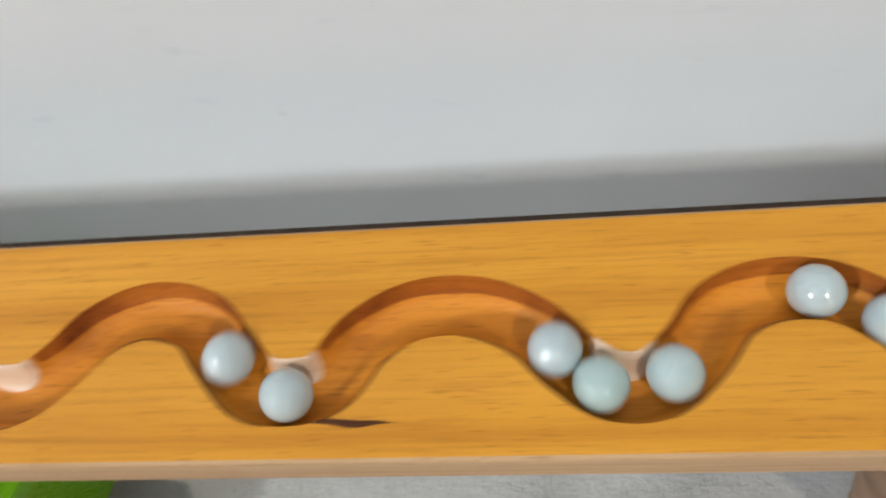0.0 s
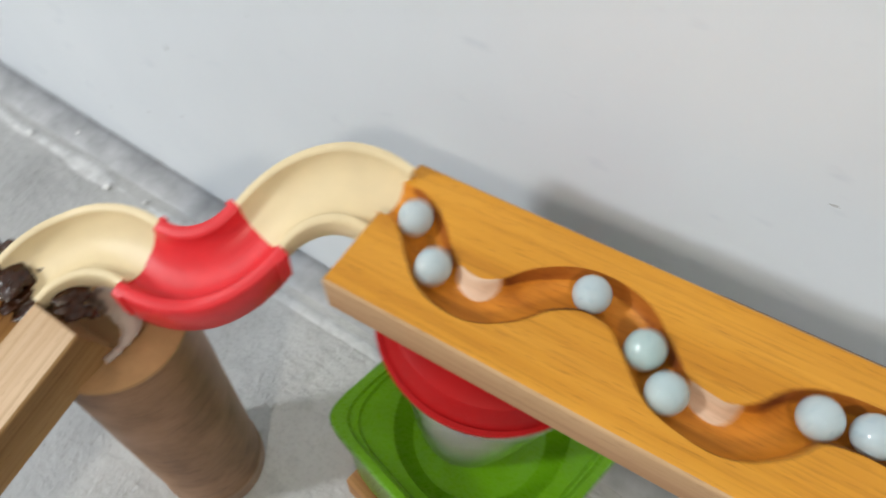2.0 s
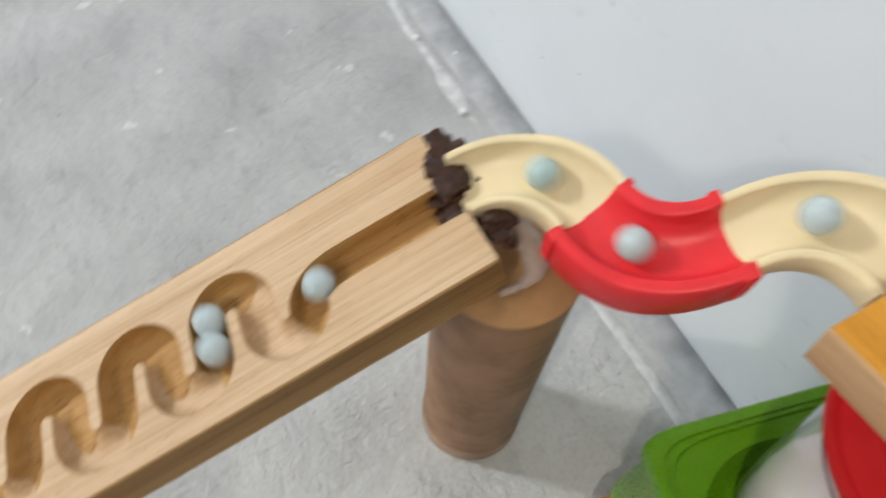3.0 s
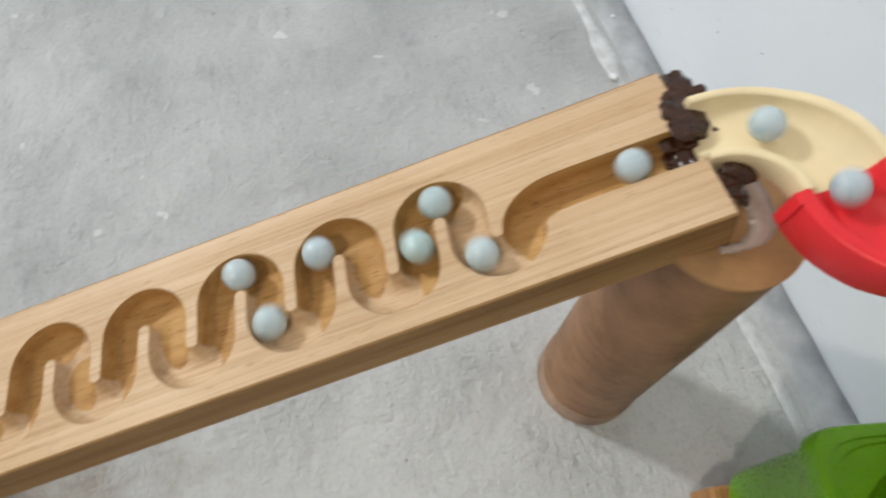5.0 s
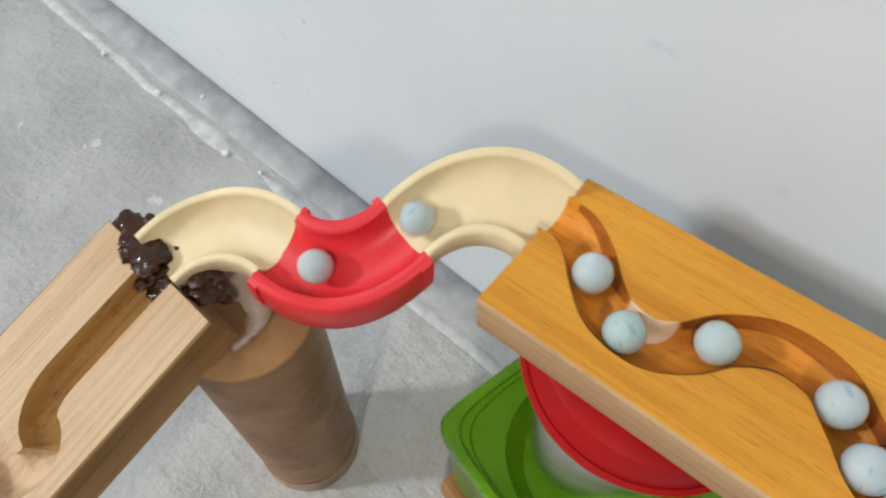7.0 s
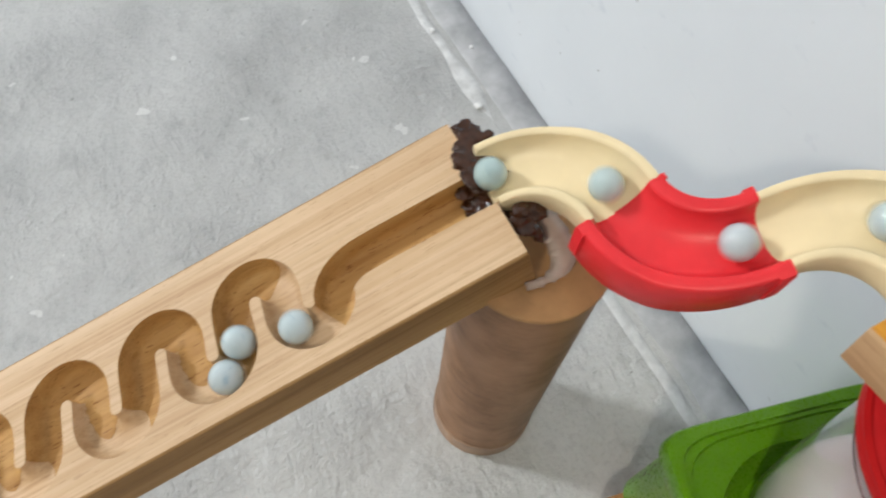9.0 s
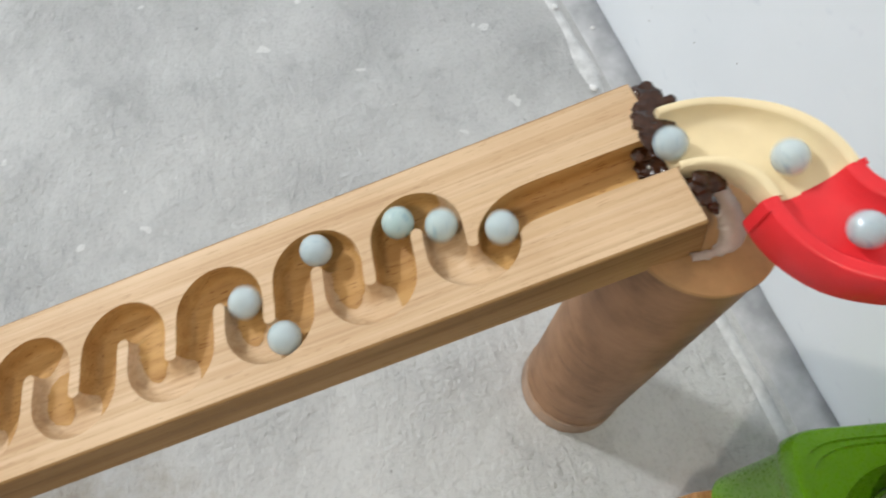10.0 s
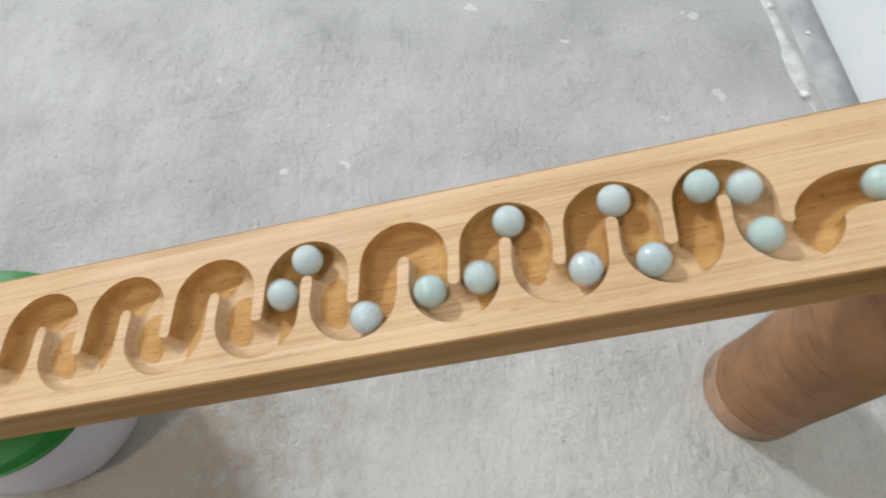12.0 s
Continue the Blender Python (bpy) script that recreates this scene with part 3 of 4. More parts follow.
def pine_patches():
    """A brown patch on each climbing leg, and a pointed brown tail where each falling leg runs out."""
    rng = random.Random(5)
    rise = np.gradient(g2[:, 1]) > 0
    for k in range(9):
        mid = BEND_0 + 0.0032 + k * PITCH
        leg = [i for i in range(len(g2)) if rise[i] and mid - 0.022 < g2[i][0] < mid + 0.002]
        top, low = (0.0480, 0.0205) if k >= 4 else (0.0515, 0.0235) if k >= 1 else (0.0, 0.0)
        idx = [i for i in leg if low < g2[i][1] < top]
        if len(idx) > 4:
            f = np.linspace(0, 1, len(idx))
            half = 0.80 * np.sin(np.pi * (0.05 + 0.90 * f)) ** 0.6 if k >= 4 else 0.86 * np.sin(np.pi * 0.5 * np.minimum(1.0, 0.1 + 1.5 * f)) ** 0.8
            groove_patch(idx, half * np.array([rng.uniform(0.94, 1.04) for _ in idx]), 0.10 * (1 - f), "brown_patch", "brown patch in the groove")
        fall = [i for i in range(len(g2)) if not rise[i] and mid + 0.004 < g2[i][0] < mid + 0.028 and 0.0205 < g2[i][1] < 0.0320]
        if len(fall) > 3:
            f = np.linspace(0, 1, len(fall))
            groove_patch(fall, 0.90 * (1 - f) ** 0.6 + 0.03, -0.55 * f, "brown_tail", "pointed brown end of the dark groove")


pine_patches()


def board_1_details():
    """A dark strip along the far edge, painted sheen where the groove swings near, dark bands and painted shade
    lines along the groove, and a short split in the top.
    """
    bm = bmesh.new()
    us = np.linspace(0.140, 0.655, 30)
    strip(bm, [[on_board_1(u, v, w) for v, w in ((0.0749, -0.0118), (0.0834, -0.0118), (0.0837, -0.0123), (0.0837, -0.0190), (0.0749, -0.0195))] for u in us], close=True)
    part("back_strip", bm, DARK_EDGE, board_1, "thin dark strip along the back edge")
    nrm = normals_of(g1)

    def on_wall(i, q, lift):
        """A point on the far wall of the groove, a little proud of it."""
        d = np.interp(-q, [-a for a, _ in BOWL], [w for _, w in BOWL]) if q < 1 else 0.0
        return on_board_1(g1[i][0] + nrm[i][0] * 0.0098 * q, g1[i][1] + nrm[i][1] * 0.0098 * q, lift - 0.0100 * d)

    # pale patches that put the sheen on the groove wall into the colour
    for k, (a, b) in enumerate(((0.040, 0.070), (0.137, 0.167), (0.239, 0.268), (0.331, 0.361), (0.427, 0.458), (0.526, 0.556))):
        rows = []
        idx = [i for i in range(len(g1)) if a <= g1[i][0] <= b]
        for i in idx:
            f = math.sin(math.pi * (i - idx[0]) / (len(idx) - 1)) ** 0.6
            rows.append([on_wall(i, 1.0 + 0.05 * f, 0.0003)] + [on_wall(i, q, 0.0003) for q in np.linspace(0.995, 0.97 - 0.5 * f, 6)])
        bm = bmesh.new()
        strip(bm, rows)
        part("sheen_patch", bm, PALE_SHEEN, board_1, "pale sheen painted on the groove wall", smooth=True)
    # darker band along the far wall of the groove
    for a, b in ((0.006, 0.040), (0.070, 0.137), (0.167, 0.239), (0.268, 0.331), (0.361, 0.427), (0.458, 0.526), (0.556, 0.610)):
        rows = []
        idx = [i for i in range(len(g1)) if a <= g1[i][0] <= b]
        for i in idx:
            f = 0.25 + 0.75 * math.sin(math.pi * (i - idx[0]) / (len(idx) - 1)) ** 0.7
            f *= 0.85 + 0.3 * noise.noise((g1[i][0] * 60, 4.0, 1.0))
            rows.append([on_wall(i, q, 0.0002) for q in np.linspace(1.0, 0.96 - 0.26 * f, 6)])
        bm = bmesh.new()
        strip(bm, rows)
        part("dark_wall_band", bm, HONEY_DARK, board_1, "darker band along the groove wall", smooth=True)
    # dark rim line: the shade at the groove's near edge, put into the colour
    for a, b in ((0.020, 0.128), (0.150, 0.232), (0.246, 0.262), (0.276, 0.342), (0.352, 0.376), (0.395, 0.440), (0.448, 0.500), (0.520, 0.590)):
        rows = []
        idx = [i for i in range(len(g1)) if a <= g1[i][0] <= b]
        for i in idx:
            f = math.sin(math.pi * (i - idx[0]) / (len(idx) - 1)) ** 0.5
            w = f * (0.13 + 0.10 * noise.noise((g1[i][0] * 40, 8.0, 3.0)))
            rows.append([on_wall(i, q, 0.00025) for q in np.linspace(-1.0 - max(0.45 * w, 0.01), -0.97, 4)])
        bm = bmesh.new()
        strip(bm, rows)
        part("shade_line", bm, DARK_LINE, board_1, "thin dark line of painted shade along the groove", smooth=True)
    bm = bmesh.new()
    rows = []
    for f in np.linspace(0, 1, 14):
        u, v = 0.354 + 0.023 * f, 0.0112 - 0.0008 * f + 0.0003 * math.sin(9 * f)
        w = 0.0010 * math.sin(math.pi * min(f + 0.05, 1)) + 0.0001
        rows.append([on_board_1(u, v - w, 0.00015), on_board_1(u, v + w, 0.00015)])
    strip(bm, rows)
    part("split", bm, DARK_LINE, board_1, "short dark split in the wood")


board_1_details()


# ---- curved channel pieces ----
def channel(name, label, i, material, wide=0.0165, tall=0.0145, lips=False):
    """A plastic curve piece: a trough and two thick rims swept along its arc."""
    t = thing(name, label, "track curve", group="curve pieces of the marble run")
    pts = arc_points(i, 0.002)
    nrm = normals_of(pts)
    rim, deep = wide - 0.0125, 0.0105
    inner = wide - rim
    bowl = [(inner * math.cos(a) ** 0.85, -0.0006 - (deep - 0.0006) * math.sin(a) ** 0.9) for a in np.linspace(0.04, math.pi / 2 - 0.001, 12)]
    trough = bowl + [(-a, b) for a, b in reversed(bowl[:-1])] + [(-inner, -tall), (inner, -tall)]
    side = [(inner, -tall), (inner, -0.0034), (inner, -0.0010), (inner + 0.0005, -0.0003), (inner + 0.0013, 0.0), (wide - 0.0013, 0.0), (wide - 0.0004, -0.0004), (wide, -0.0013), (wide, 0.0035 - tall), (wide - 0.0012, 0.0012 - tall), (wide - 0.0035, -tall)]

    def sweep(name, section, k0, k1, owner):
        rows = []
        for k in range(k0, k1):
            row = []
            for a, b in section:
                x, y = pts[k][0] + nrm[k][0] * a, pts[k][1] + nrm[k][1] * a
                row.append((x, y, rim_height(x, y) + b))
            rows.append(row)
        bm = bmesh.new()
        made = strip(bm, rows, close=True)
        for r in (made[0], made[-1]):
            bm.faces.new(r)
        return smooth_by_angle(part(name, bm, material, owner), 38)

    sweep("trough", trough, 0, len(pts), t)
    rims = (sweep("left_rim", side, 0, len(pts), t), sweep("right_rim", [(-a, b) for a, b in side], 0, len(pts), t))
    if lips:
        for k0, k1 in ((0, 3), (len(pts) - 3, len(pts))):
            for sign, owner in zip((1, -1), rims):
                sweep("end_lip", [(sign * a, b) for a, b in ((wide - 0.002, 0.0002), (wide + 0.0006, -0.0002), (wide + 0.0012, -0.0015), (wide + 0.0010, 0.006 - tall), (wide - 0.001, 0.005 - tall))], k0, k1, owner)
    return t


channel("cream_curve", "cream plastic curve piece with raised rims beside the honey board", 0, CREAM)
channel("red_curve", "bright red plastic curve piece between two cream ones", 1, RED, 0.0186, 0.0240, True)
channel("cream_curve", "cream plastic curve piece glued to the pine board", 2, CREAM)


# ---- supports ----
def card_tube(label, foot, head, top, r, lid=True):
    """A tube that leans a little, from its foot to its head; a tan disc closes it."""
    t = thing("card_tube", label, "card tube", group="card tubes that carry the run")
    lean = Matrix.Identity(4)
    lean[0][2], lean[1][2] = (head[0] - foot[0]) / top, (head[1] - foot[1]) / top
    lean = Matrix.Translation((foot[0], foot[1], 0)) @ lean
    bm = bmesh.new()
    rows = []
    for k in range(97):
        a = 2 * math.pi * k / 96
        h = 0.019 + 0.006 * noise.noise((math.cos(a) * 1.2, math.sin(a) * 1.2, top * 40)) + 0.0025 * noise.noise((math.cos(a) * 7, math.sin(a) * 7, 3.0))
        rows.append([(q * math.cos(a), q * math.sin(a), z) for q, z in ((r + 0.0002, h + 0.0012), (r + 0.0011, h), (r + 0.0014, 0.001), (r - 0.002, 0.0))])
    strip(bm, rows)
    bmesh.ops.transform(bm, matrix=lean, verts=bm.verts)
    smooth_by_angle(part("foot_ring", bm, CARD_FOOT, t, "worn paler ring with a torn edge at the foot"))
    shapes = [("tube", CARD, "", [(r - 0.004, 0.001), (r, 0.0), (r, top - 0.002), (r - 0.004, top - 0.002), (r - 0.004, 0.001)])]
    if lid:
        shapes.append(("lid", CARD_RIM, "tan card disc on top", [(0.0, top), (r - 0.001, top), (r + 0.0006, top - 0.0008), (r + 0.0008, top - 0.003), (r - 0.001, top - 0.0035), (0.0, top - 0.0035)]))
    for name, mat, lab, profile in shapes:
        bm = bmesh.new()
        lathe(bm, profile)
        bmesh.ops.transform(bm, matrix=lean, verts=bm.verts)
        smooth_by_angle(part(name, bm, mat, t, lab))
    return t


card_tube("brown cardboard tube with a tan lid standing under the glued joint", (-0.4385, -0.1965), (-0.4455, -0.1865), 0.252, 0.0376)
card_tube("brown cardboard tube leaning under the honey board", (0.415, -0.100), (0.2135, -0.104), 0.3815, 0.0374, False)


def superellipse(cx, cy, ax, ay, power, turn, z, n=72):
    out = []
    for k in range(n):
        a = 2 * math.pi * k / n
        c, s = math.cos(a), math.sin(a)
        x, y = ax * math.copysign(abs(c) ** (2 / power), c), ay * math.copysign(abs(s) ** (2 / power), s)
        out.append((cx + x * math.cos(turn) - y * math.sin(turn), cy + x * math.sin(turn) + y * math.cos(turn), z))
    return out


def toy_tower():
    """Green square dish on a wooden block; in it a cloudy cup, on the cup a red lid that carries the honey board."""
    cx, cy, turn = -0.2545, -0.0905, radians(-9)
    base = thing("wooden_block", "orange-brown wooden block with a dark red strip, lying on the floor", "block", pose(-0.140, -0.114, 0, 0, 0, -10.3))
    bm = bmesh.new()
    box(bm, -0.184, -0.076, 0.0, 0.0, 0.0, 0.0395, 0.003)
    part("body", bm, BLOCK, base)
    bm = bmesh.new()
    box(bm, -0.075, -0.0075, 0.0397, -0.029, -0.0010, 0.0455, 0.0012)
    part("strip", bm, DARK_RED, base, "dark red strip on the back edge")
    t = thing("green_dish", "bright green square plastic box with a dished round well", "dish", pose(-0.2628, -0.0960, 0))
    bm = bmesh.new()
    ring = [(0.070, 0.062, 6, 0.0400), (0.0735, 0.0655, 7, 0.046), (0.0755, 0.0675, 8, 0.140), (0.0782, 0.0700, 10, 0.150), (0.0792, 0.0715, 11, 0.154), (0.0795, 0.0718, 11, 0.1655), (0.0785, 0.0708, 11, 0.1680),
            (0.0755, 0.0680, 10, 0.1682), (0.0722, 0.0662, 7, 0.1680), (0.0712, 0.0655, 7, 0.1655), (0.0690, 0.0640, 5, 0.1650), (0.0678, 0.0632, 5, 0.1625), (0.0650, 0.0610, 4, 0.1615),
            (0.0580, 0.0560, 2.2, 0.1585), (0.053, 0.0510, 2, 0.148), (0.046, 0.0450, 2, 0.1425), (0.02, 0.02, 2, 0.1405)]
    loops = [superellipse(0, 0, ax * 0.918, ay, power, radians(-12.5), z) for ax, ay, power, z in ring]
    made = strip(bm, loops, close=True)
    bm.faces.new(made[0])
    bm.faces.new(made[-1])
    smooth_by_angle(part("dish", bm, GREEN, t), 30)
    cup = thing("clear_cup", "clear plastic cup with a pinkish-white filling, standing in the green dish", "cup", pose(cx - 0.019, cy - 0.003, 0))
    bm = bmesh.new()
    lathe(bm, [(0.0, 0.1425), (0.029, 0.1425), (0.0325, 0.146), (0.0385, 0.185), (0.0430, 0.225), (0.0468, 0.262), (0.0486, 0.2870),
               (0.0474, 0.2870), (0.0455, 0.262), (0.0418, 0.225), (0.0372, 0.185), (0.0312, 0.1475), (0.0, 0.1445)])
    wall = smooth_by_angle(part("wall", bm, CLOUDY, cup))
    bm = bmesh.new()
    lathe(bm, [(0.0, 0.1450), (0.0295, 0.1478), (0.0345, 0.180), (0.0358, 0.195), (0.0350, 0.208), (0.0315, 0.219), (0.023, 0.2265), (0.011, 0.229), (0.0, 0.2295)])
    smooth_by_angle(part("filling", bm, FILLING, cup, "pinkish-white cloudy filling"))
    bm = bmesh.new()
    lathe(bm, [(0.0470, 0.2760), (0.0496, 0.2766), (0.0500, 0.2835), (0.0482, 0.2850)])
    smooth_by_angle(part("rim", bm, CLOUDY, wall))
    lid = thing("red_bowl", "deep red glossy plastic bowl upside down on the cloudy cup", "bowl", pose(cx - 0.023, cy - 0.004, 0))
    bm = bmesh.new()
    lathe(bm, [(0.0, 0.2880), (0.049, 0.2880), (0.0530, 0.2905), (0.0538, 0.2940), (0.0532, 0.2980), (0.0518, 0.2995), (0.0510, 0.3050), (0.048, 0.3140), (0.043, 0.3170), (0.0, 0.3175)])
    bowl = smooth_by_angle(part("bowl", bm, DEEP_RED, lid))
    bm = bmesh.new()
    lathe(bm, [(0.0528, 0.2968), (0.0546, 0.2976), (0.0548, 0.2990), (0.0524, 0.2998)])
    smooth_by_angle(part("bead", bm, DEEP_RED, bowl))


toy_tower()


def low_support():
    """Green cap on a cloudy cup under the low end of the pine board."""
    t = thing("cloudy_cup", "cloudy white plastic bowl with a green cap under the pine board", "cup", pose(-0.4844, -0.7189, 0))
    bm = bmesh.new()
    lathe(bm, [(0.0, 0.0), (0.055, 0.0), (0.062, 0.004), (0.0675, 0.03), (0.0675, 0.055), (0.0630, 0.078), (0.0, 0.079)])
    smooth_by_angle(part("body", bm, MILKY, t))
    bm = bmesh.new()
    lathe(bm, [(0.0, 0.0795), (0.062, 0.0795), (0.0648, 0.082), (0.0652, 0.092), (0.063, 0.0985), (0.054, 0.1015), (0.0, 0.1020)])
    cap = smooth_by_angle(part("cap", bm, DARK_GREEN, t, "dark green plastic cap"))
    bm = bmesh.new()
    lathe(bm, [(0.0640, 0.0865), (0.0665, 0.0872), (0.0667, 0.0888), (0.0642, 0.0895)])
    smooth_by_angle(part("bead", bm, DARK_GREEN, cap))


low_support()


# ---- glue at the joint ----
def lumps(name, label, spots, material, category, seed):
    """A joined mass of uneven lumps at (place, radius) spots."""
    rng = random.Random(seed)
    bm = bmesh.new()
    for p, r in spots:
        made = bmesh.ops.create_icosphere(bm, subdivisions=3, radius=r)["verts"]
        off = Vector((rng.random(), rng.random(), rng.random())) * 9
        squash = Vector((rng.uniform(0.8, 1.5), rng.uniform(0.8, 1.5), rng.uniform(0.28, 0.46)))
        for v in made:
            d = v.co.normalized()
            k = 1 + 0.5 * noise.noise(d * 2.2 + off) + 0.35 * noise.noise(d * 6 + off)
            v.co = Vector((v.co.x * squash.x, v.co.y * squash.y, v.co.z * squash.z)) * k + Vector(p)
    raw = part(name + "_raw", bm, material)
    melt = raw.modifiers.new("melt", "REMESH")
    melt.mode, melt.voxel_size, melt.use_smooth_shade = "VOXEL", 0.0006, True
    soften = raw.modifiers.new("soften", "SMOOTH")
    soften.iterations = 7
    bpy.context.view_layer.update()
    mesh = bpy.data.meshes.new_from_object(raw.evaluated_get(bpy.context.evaluated_depsgraph_get()))
    mesh.name = name
    if not mesh.materials:
        mesh.materials.append(material)
    mesh.polygons.foreach_set("use_smooth", [True] * len(mesh.polygons))
    bpy.data.objects.remove(raw)
    return tagged(new(name, mesh), label, category)


def glue_joint():
    rng = random.Random(11)
    spots = []
    for v in np.linspace(0.026, 0.0780, 38):
        deep = 0.024 < v < 0.047
        w = -0.0118 if deep else -0.0016
        thin = 0.40 if v > 0.067 else 0.65 if v > 0.060 else 1.0
        for k in range(5):
            u = (-0.0185 + 0.0054 * k) * thin + rng.uniform(-0.002, 0.002)
            drop = -0.008 if u < -0.003 and 0.047 < v < 0.066 else 0.0
            spots.append((on_board_2(u, v + rng.uniform(-0.001, 0.001), w + drop * min(1.0, (-0.003 - u) / 0.004) + rng.uniform(-0.0006, 0.0008)), rng.uniform(0.0034, 0.0060) * thin))
    for v in np.linspace(0.025, 0.046, 16):
        spots.append((on_board_2(rng.uniform(0.001, 0.0125), v, -0.0112 + 6 * max(0, abs(v - 0.035) - 0.0065) * 0.2), rng.uniform(0.003, 0.0048)))
    for k in range(10):
        spots.append((on_board_2(rng.uniform(-0.002, 0.007), 0.047 + rng.uniform(-0.001, 0.006), -0.0006), rng.uniform(0.002, 0.0040)))
    for k in range(6):
        spots.append((on_board_2(rng.uniform(-0.007, -0.001), 0.068 + rng.uniform(0.0, 0.013), rng.uniform(-0.0012, 0.0004)), rng.uniform(0.0012, 0.0021)))
    lumps("glue_mass", "dark brown glossy hardened glue across the board joint", spots, GLUE, "glue", 3)
    spots = [(on_board_2(-0.0065 + 0.0022 * math.sin(k), 0.0225 - 0.0022 * k, -0.0035 - 0.0022 * k), 0.0046 - 0.0004 * k) for k in range(6)]
    spots += [(on_board_2(-0.0125 + 0.002 * math.sin(2 * k), 0.0235 - 0.0016 * k, -0.0060 - 0.001 * k), 0.0036) for k in range(4)]
    lumps("glue_mass", "dark brown glue on the corner of the pine board", spots, GLUE, "glue", 4)
    # torn card strip that hangs from the glue along the board's end and curls under
    bm = bmesh.new()
    line = catmull([(-0.4560, -0.1805, 0.2640), (-0.4450, -0.1800, 0.2640), (-0.4355, -0.1805, 0.2625), (-0.4290, -0.1850, 0.2605), (-0.4265, -0.1940, 0.2585), (-0.4280, -0.2035, 0.2570)], 0.001)
    rows = []
    for k in range(len(line)):
        d = line[min(k + 1, len(line) - 1)] - line[max(k - 1, 0)]
        side = np.array([-d[1], d[0], 0.0]) / np.hypot(d[0], d[1])
        w = 0.0022 + 0.0044 * min(max(2.6 - 3.4 * k / len(line), 0.0), 1.0) + 0.0011 * noise.noise((k * 0.35, 2.0, 0)) + 0.0007 * noise.noise((k * 1.7, 5.0, 0))
        a, b = line[k] + side * w, line[k] - side * w
        rows.append([tuple(a + (0, 0, 0.0006)), tuple(line[k] + (0, 0, 0.0014)), tuple(b + (0, 0, 0.0002)), tuple(b - (0, 0, 0.0006)), tuple(line[k]), tuple(a - (0, 0, 0.0002))])
    strip(bm, rows, close=True)
    tagged(part("torn_card", bm, TAPE, smooth=True), "pale torn card strip curled at the joint", "card scrap")


glue_joint()

# ---- marbles ----
WAY = way()
MARBLE_R = 0.008


def marble(k):
    bm = bmesh.new()
    bmesh.ops.create_uvsphere(bm, u_segments=40, v_segments=24, radius=MARBLE_R)
    ob = part("marble", bm, MARBLE, smooth=True)
    return tagged(ob, "milky pale blue-white glass marble rolling in the groove", "marble", "marbles in the run")


KEY_TIMES = [0, 0.5, 1, 1.5, 2, 2.5, 3, 3.2, 3.5, 3.8, 4.09, 4.35, 4.6, 4.8, 5, 5.5, 6, 6.5, 6.72, 7, 7.4, 7.8, 8.2, 8.6, 8.8, 9, 9.5, 10, 10.5, 11, 11.5, 12]


RUN_1 = [328, 423, 528, 618, 700, 897, 1125, 1204, 1327, 1442, 1533, 1471, 1414, 1359, 1308, 1166, 1062, 861, 801, 835, 907, 992, 1068, 1106, 1125, 1146, 1221, 1288, 1359, 1429, 1484, 1546]  # millimetres along the way
RUN_2 = [304, 397, 497, 585, 673, 851, 1110, 1177, 1286, 1413, 1509, 1447, 1379, 1318, 1271, 1141, 1018, 813, 746, 782, 860, 943, 1033, 1090, 1109, 1128, 1193, 1250, 1318, 1396, 1460, 1522]  # millimetres along the way
RUN_3 = [212, 314, 416, 522, 600, 715, 1013, 1113, 1229, 1349, 1451, 1386, 1319, 1258, 1212, 1076, 862, 697, 663, 684, 724, 795, 875, 966, 1013, 1054, 1130, 1200, 1258, 1333, 1403, 1462]  # millimetres along the way
RUN_4 = [196, 298, 387, 482, 569, 677, 886, 1012, 1136, 1256, 1363, 1288, 1227, 1170, 1121, 952, 757, 667, 636, 657, 680, 711, 768, 837, 886, 925, 1040, 1102, 1170, 1242, 1307, 1378]  # millimetres along the way
RUN_5 = [174, 268, 356, 456, 551, 650, 830, 949, 1111, 1228, 1331, 1262, 1198, 1142, 1094, 891, 710, 636, 605, 623, 653, 681, 722, 794, 830, 869, 976, 1076, 1142, 1213, 1276, 1343]  # millimetres along the way
RUN_6 = [122, 205, 307, 410, 493, 605, 759, 880, 1074, 1193, 1287, 1226, 1156, 1101, 1053, 831, 676, 589, 557, 577, 610, 646, 681, 726, 759, 802, 905, 1019, 1101, 1178, 1239, 1305]  # millimetres along the way
RUN_7 = [101, 189, 291, 386, 475, 583, 714, 815, 991, 1127, 1231, 1165, 1101, 1035, 965, 765, 655, 565, 537, 556, 588, 626, 660, 691, 714, 748, 839, 929, 1035, 1115, 1183, 1242]  # millimetres along the way
RUN_8 = [85, 173, 275, 370, 459, 567, 698, 785, 924, 1089, 1187, 1125, 1061, 968, 898, 749, 639, 549, 521, 540, 572, 610, 644, 675, 698, 732, 776, 873, 968, 1073, 1142, 1198]  # millimetres along the way
RUN_9 = [69, 157, 259, 354, 443, 551, 682, 751, 875, 1071, 1147, 1105, 1021, 919, 851, 719, 623, 533, 505, 524, 556, 594, 628, 659, 682, 704, 742, 827, 919, 1049, 1119, 1159]  # millimetres along the way
RUN_10 = [53, 141, 243, 338, 427, 535, 666, 710, 817, 975, 1093, 1030, 928, 854, 800, 690, 607, 517, 489, 508, 540, 578, 612, 643, 666, 683, 719, 787, 854, 951, 1053, 1102]  # millimetres along the way
RUN_11 = [37, 125, 227, 322, 411, 519, 650, 694, 800, 936, 1070, 968, 899, 831, 783, 674, 591, 501, 473, 492, 524, 562, 596, 627, 650, 667, 700, 770, 831, 922, 982, 1081]  # millimetres along the way
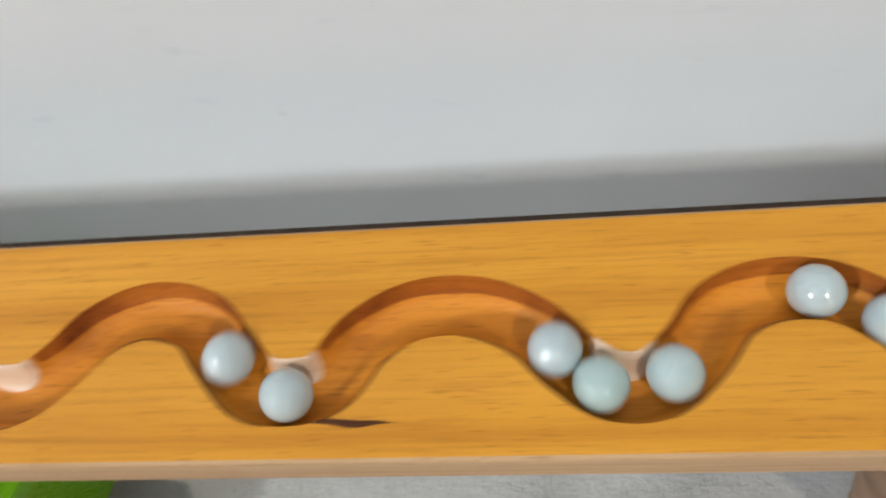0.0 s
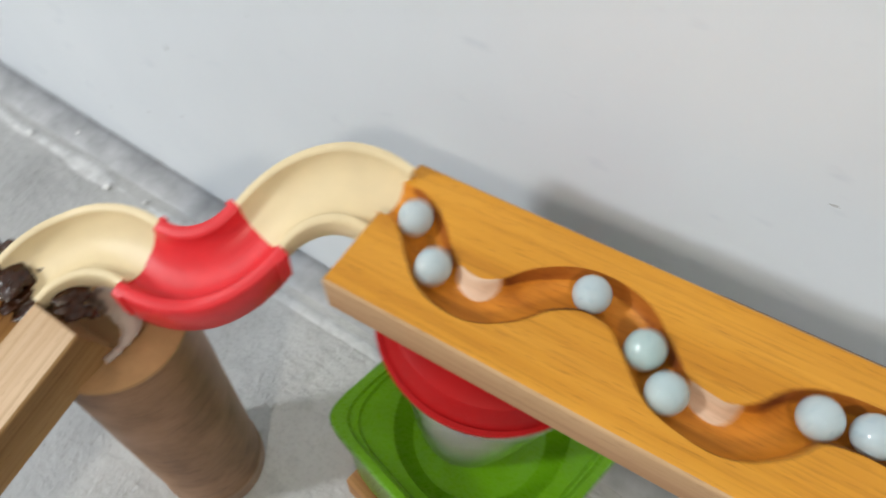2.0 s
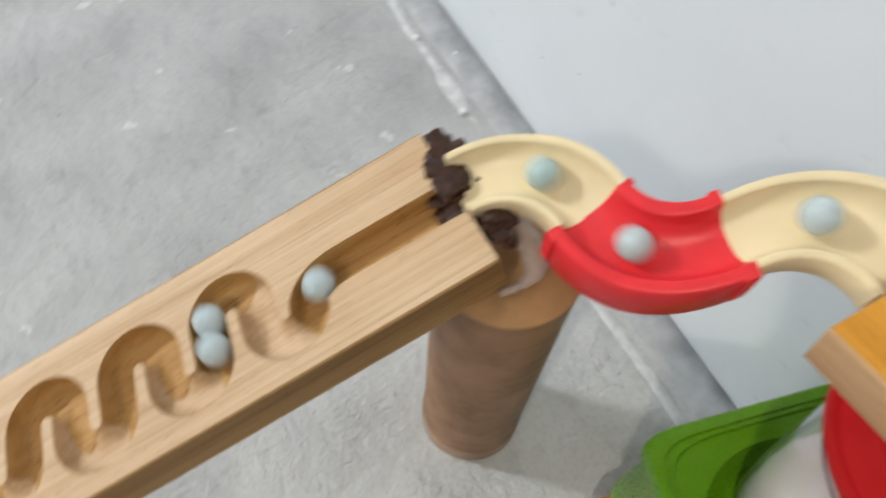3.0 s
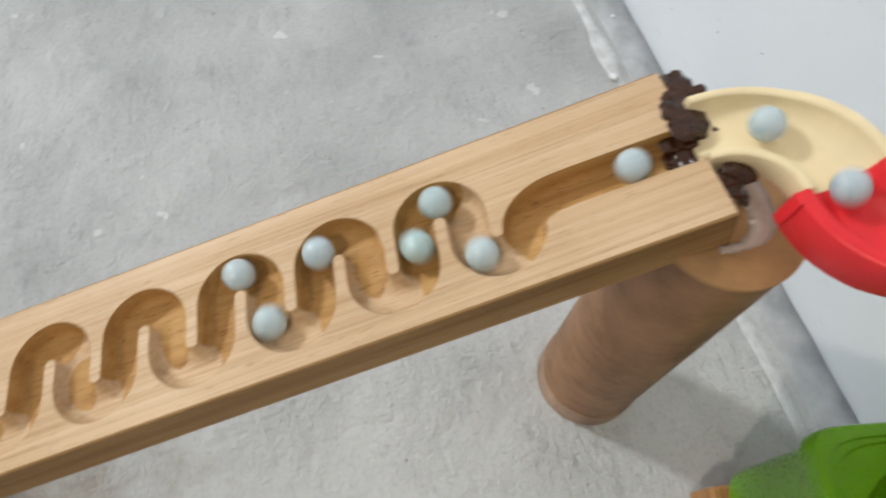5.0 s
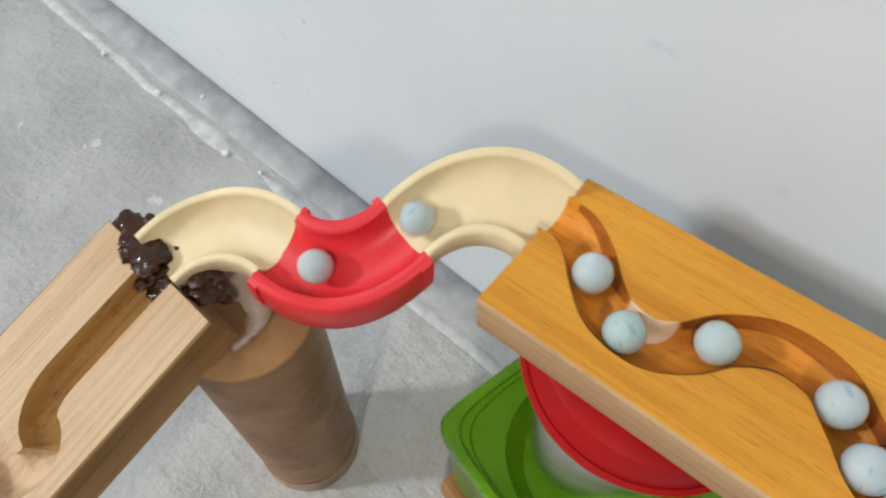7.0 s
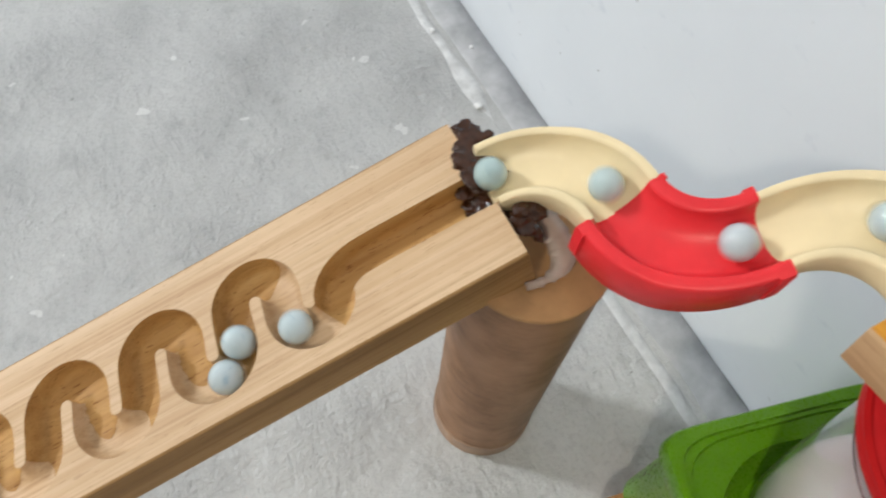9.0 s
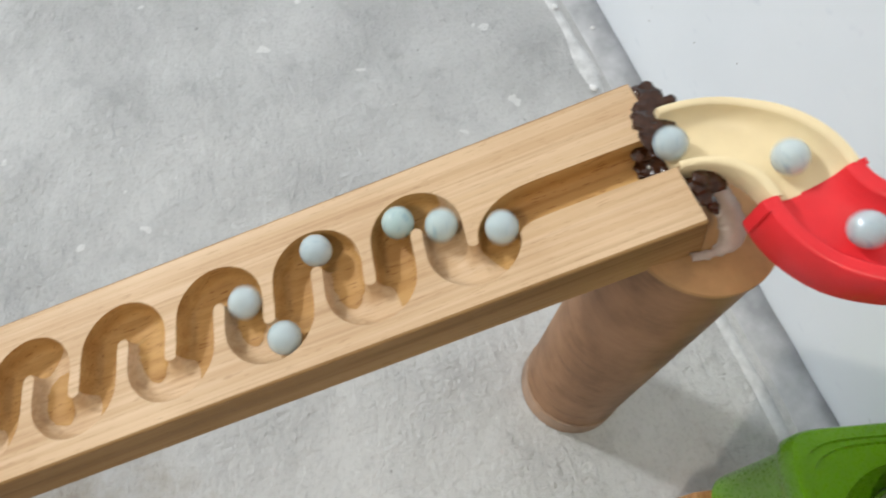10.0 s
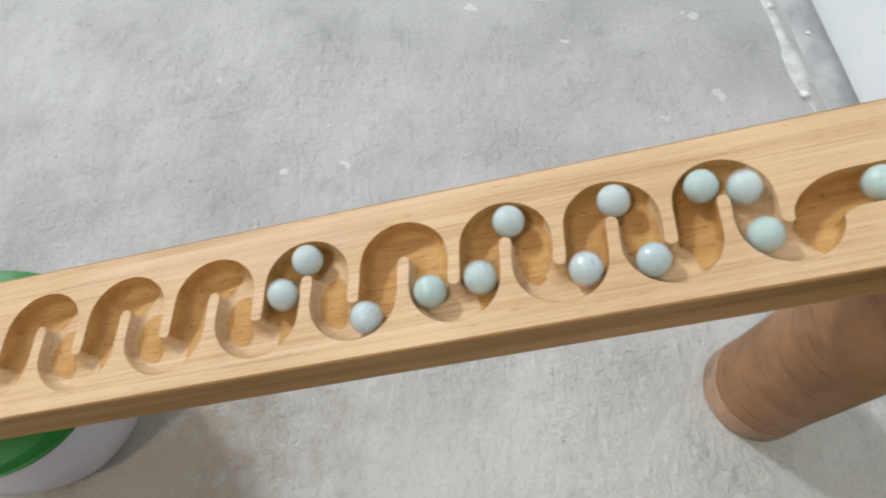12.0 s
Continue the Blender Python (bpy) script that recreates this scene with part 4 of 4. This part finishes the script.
RUN_12 = [21, 109, 211, 306, 395, 503, 634, 678, 763, 886, 1036, 940, 846, 794, 746, 658, 575, 485, 457, 476, 508, 546, 580, 611, 634, 651, 683, 733, 794, 865, 964, 1055]  # millimetres along the way
RUN_13 = [5, 93, 195, 290, 379, 487, 618, 659, 717, 824, 968, 866, 796, 748, 700, 642, 559, 469, 441, 460, 492, 530, 564, 595, 618, 635, 666, 694, 748, 809, 887, 990]  # millimetres along the way
RUNS = [RUN_1, RUN_2, RUN_3, RUN_4, RUN_5, RUN_6, RUN_7, RUN_8, RUN_9, RUN_10, RUN_11, RUN_12, RUN_13]
MARBLES = [marble(k) for k in range(len(RUNS))]


def along(mm):
    k = min(max(mm, 0.0), len(WAY) - 1.001)
    i = int(k)
    return WAY[i] + (WAY[i + 1] - WAY[i]) * (k - i)


def run_rows(run):
    """Poses thirty times a second: the place on the way, and the roll that goes with it."""
    t, y = np.array(KEY_TIMES), np.array(run, float)
    d = np.diff(y) / np.diff(t)
    m = np.r_[d[0], np.where(d[1:] * d[:-1] > 0, 2 * d[1:] * d[:-1] / (d[1:] + d[:-1] + 1e-9 * np.sign(d[1:] + d[:-1])), 0), d[-1]]
    rows, turn, last = [], Matrix.Identity(3), None
    for f in range(361):
        now = f / 30
        i = min(int(np.searchsorted(t, now, side="right")) - 1, len(t) - 2)
        h = t[i + 1] - t[i]
        a = (now - t[i]) / h
        mm = ((2 * a ** 3 - 3 * a ** 2 + 1) * y[i] + (a ** 3 - 2 * a ** 2 + a) * h * m[i] + (3 * a ** 2 - 2 * a ** 3) * y[i + 1] + (a ** 3 - a ** 2) * h * m[i + 1])
        p = Vector(along(mm))
        if last is not None and (p - last).length > 1e-7:
            step = p - last
            axis = Vector((0, 0, 1)).cross(step)
            if axis.length > 1e-8:
                turn = Matrix.Rotation(min(step.length / MARBLE_R, 1.2), 3, axis.normalized()) @ turn
        last = p
        rows.append((now, Matrix.Translation(p) @ turn.to_4x4()))
    return rows


def motions():
    for ob, run in zip(MARBLES, RUNS):
        walk(ob, run_rows(run))


motions()
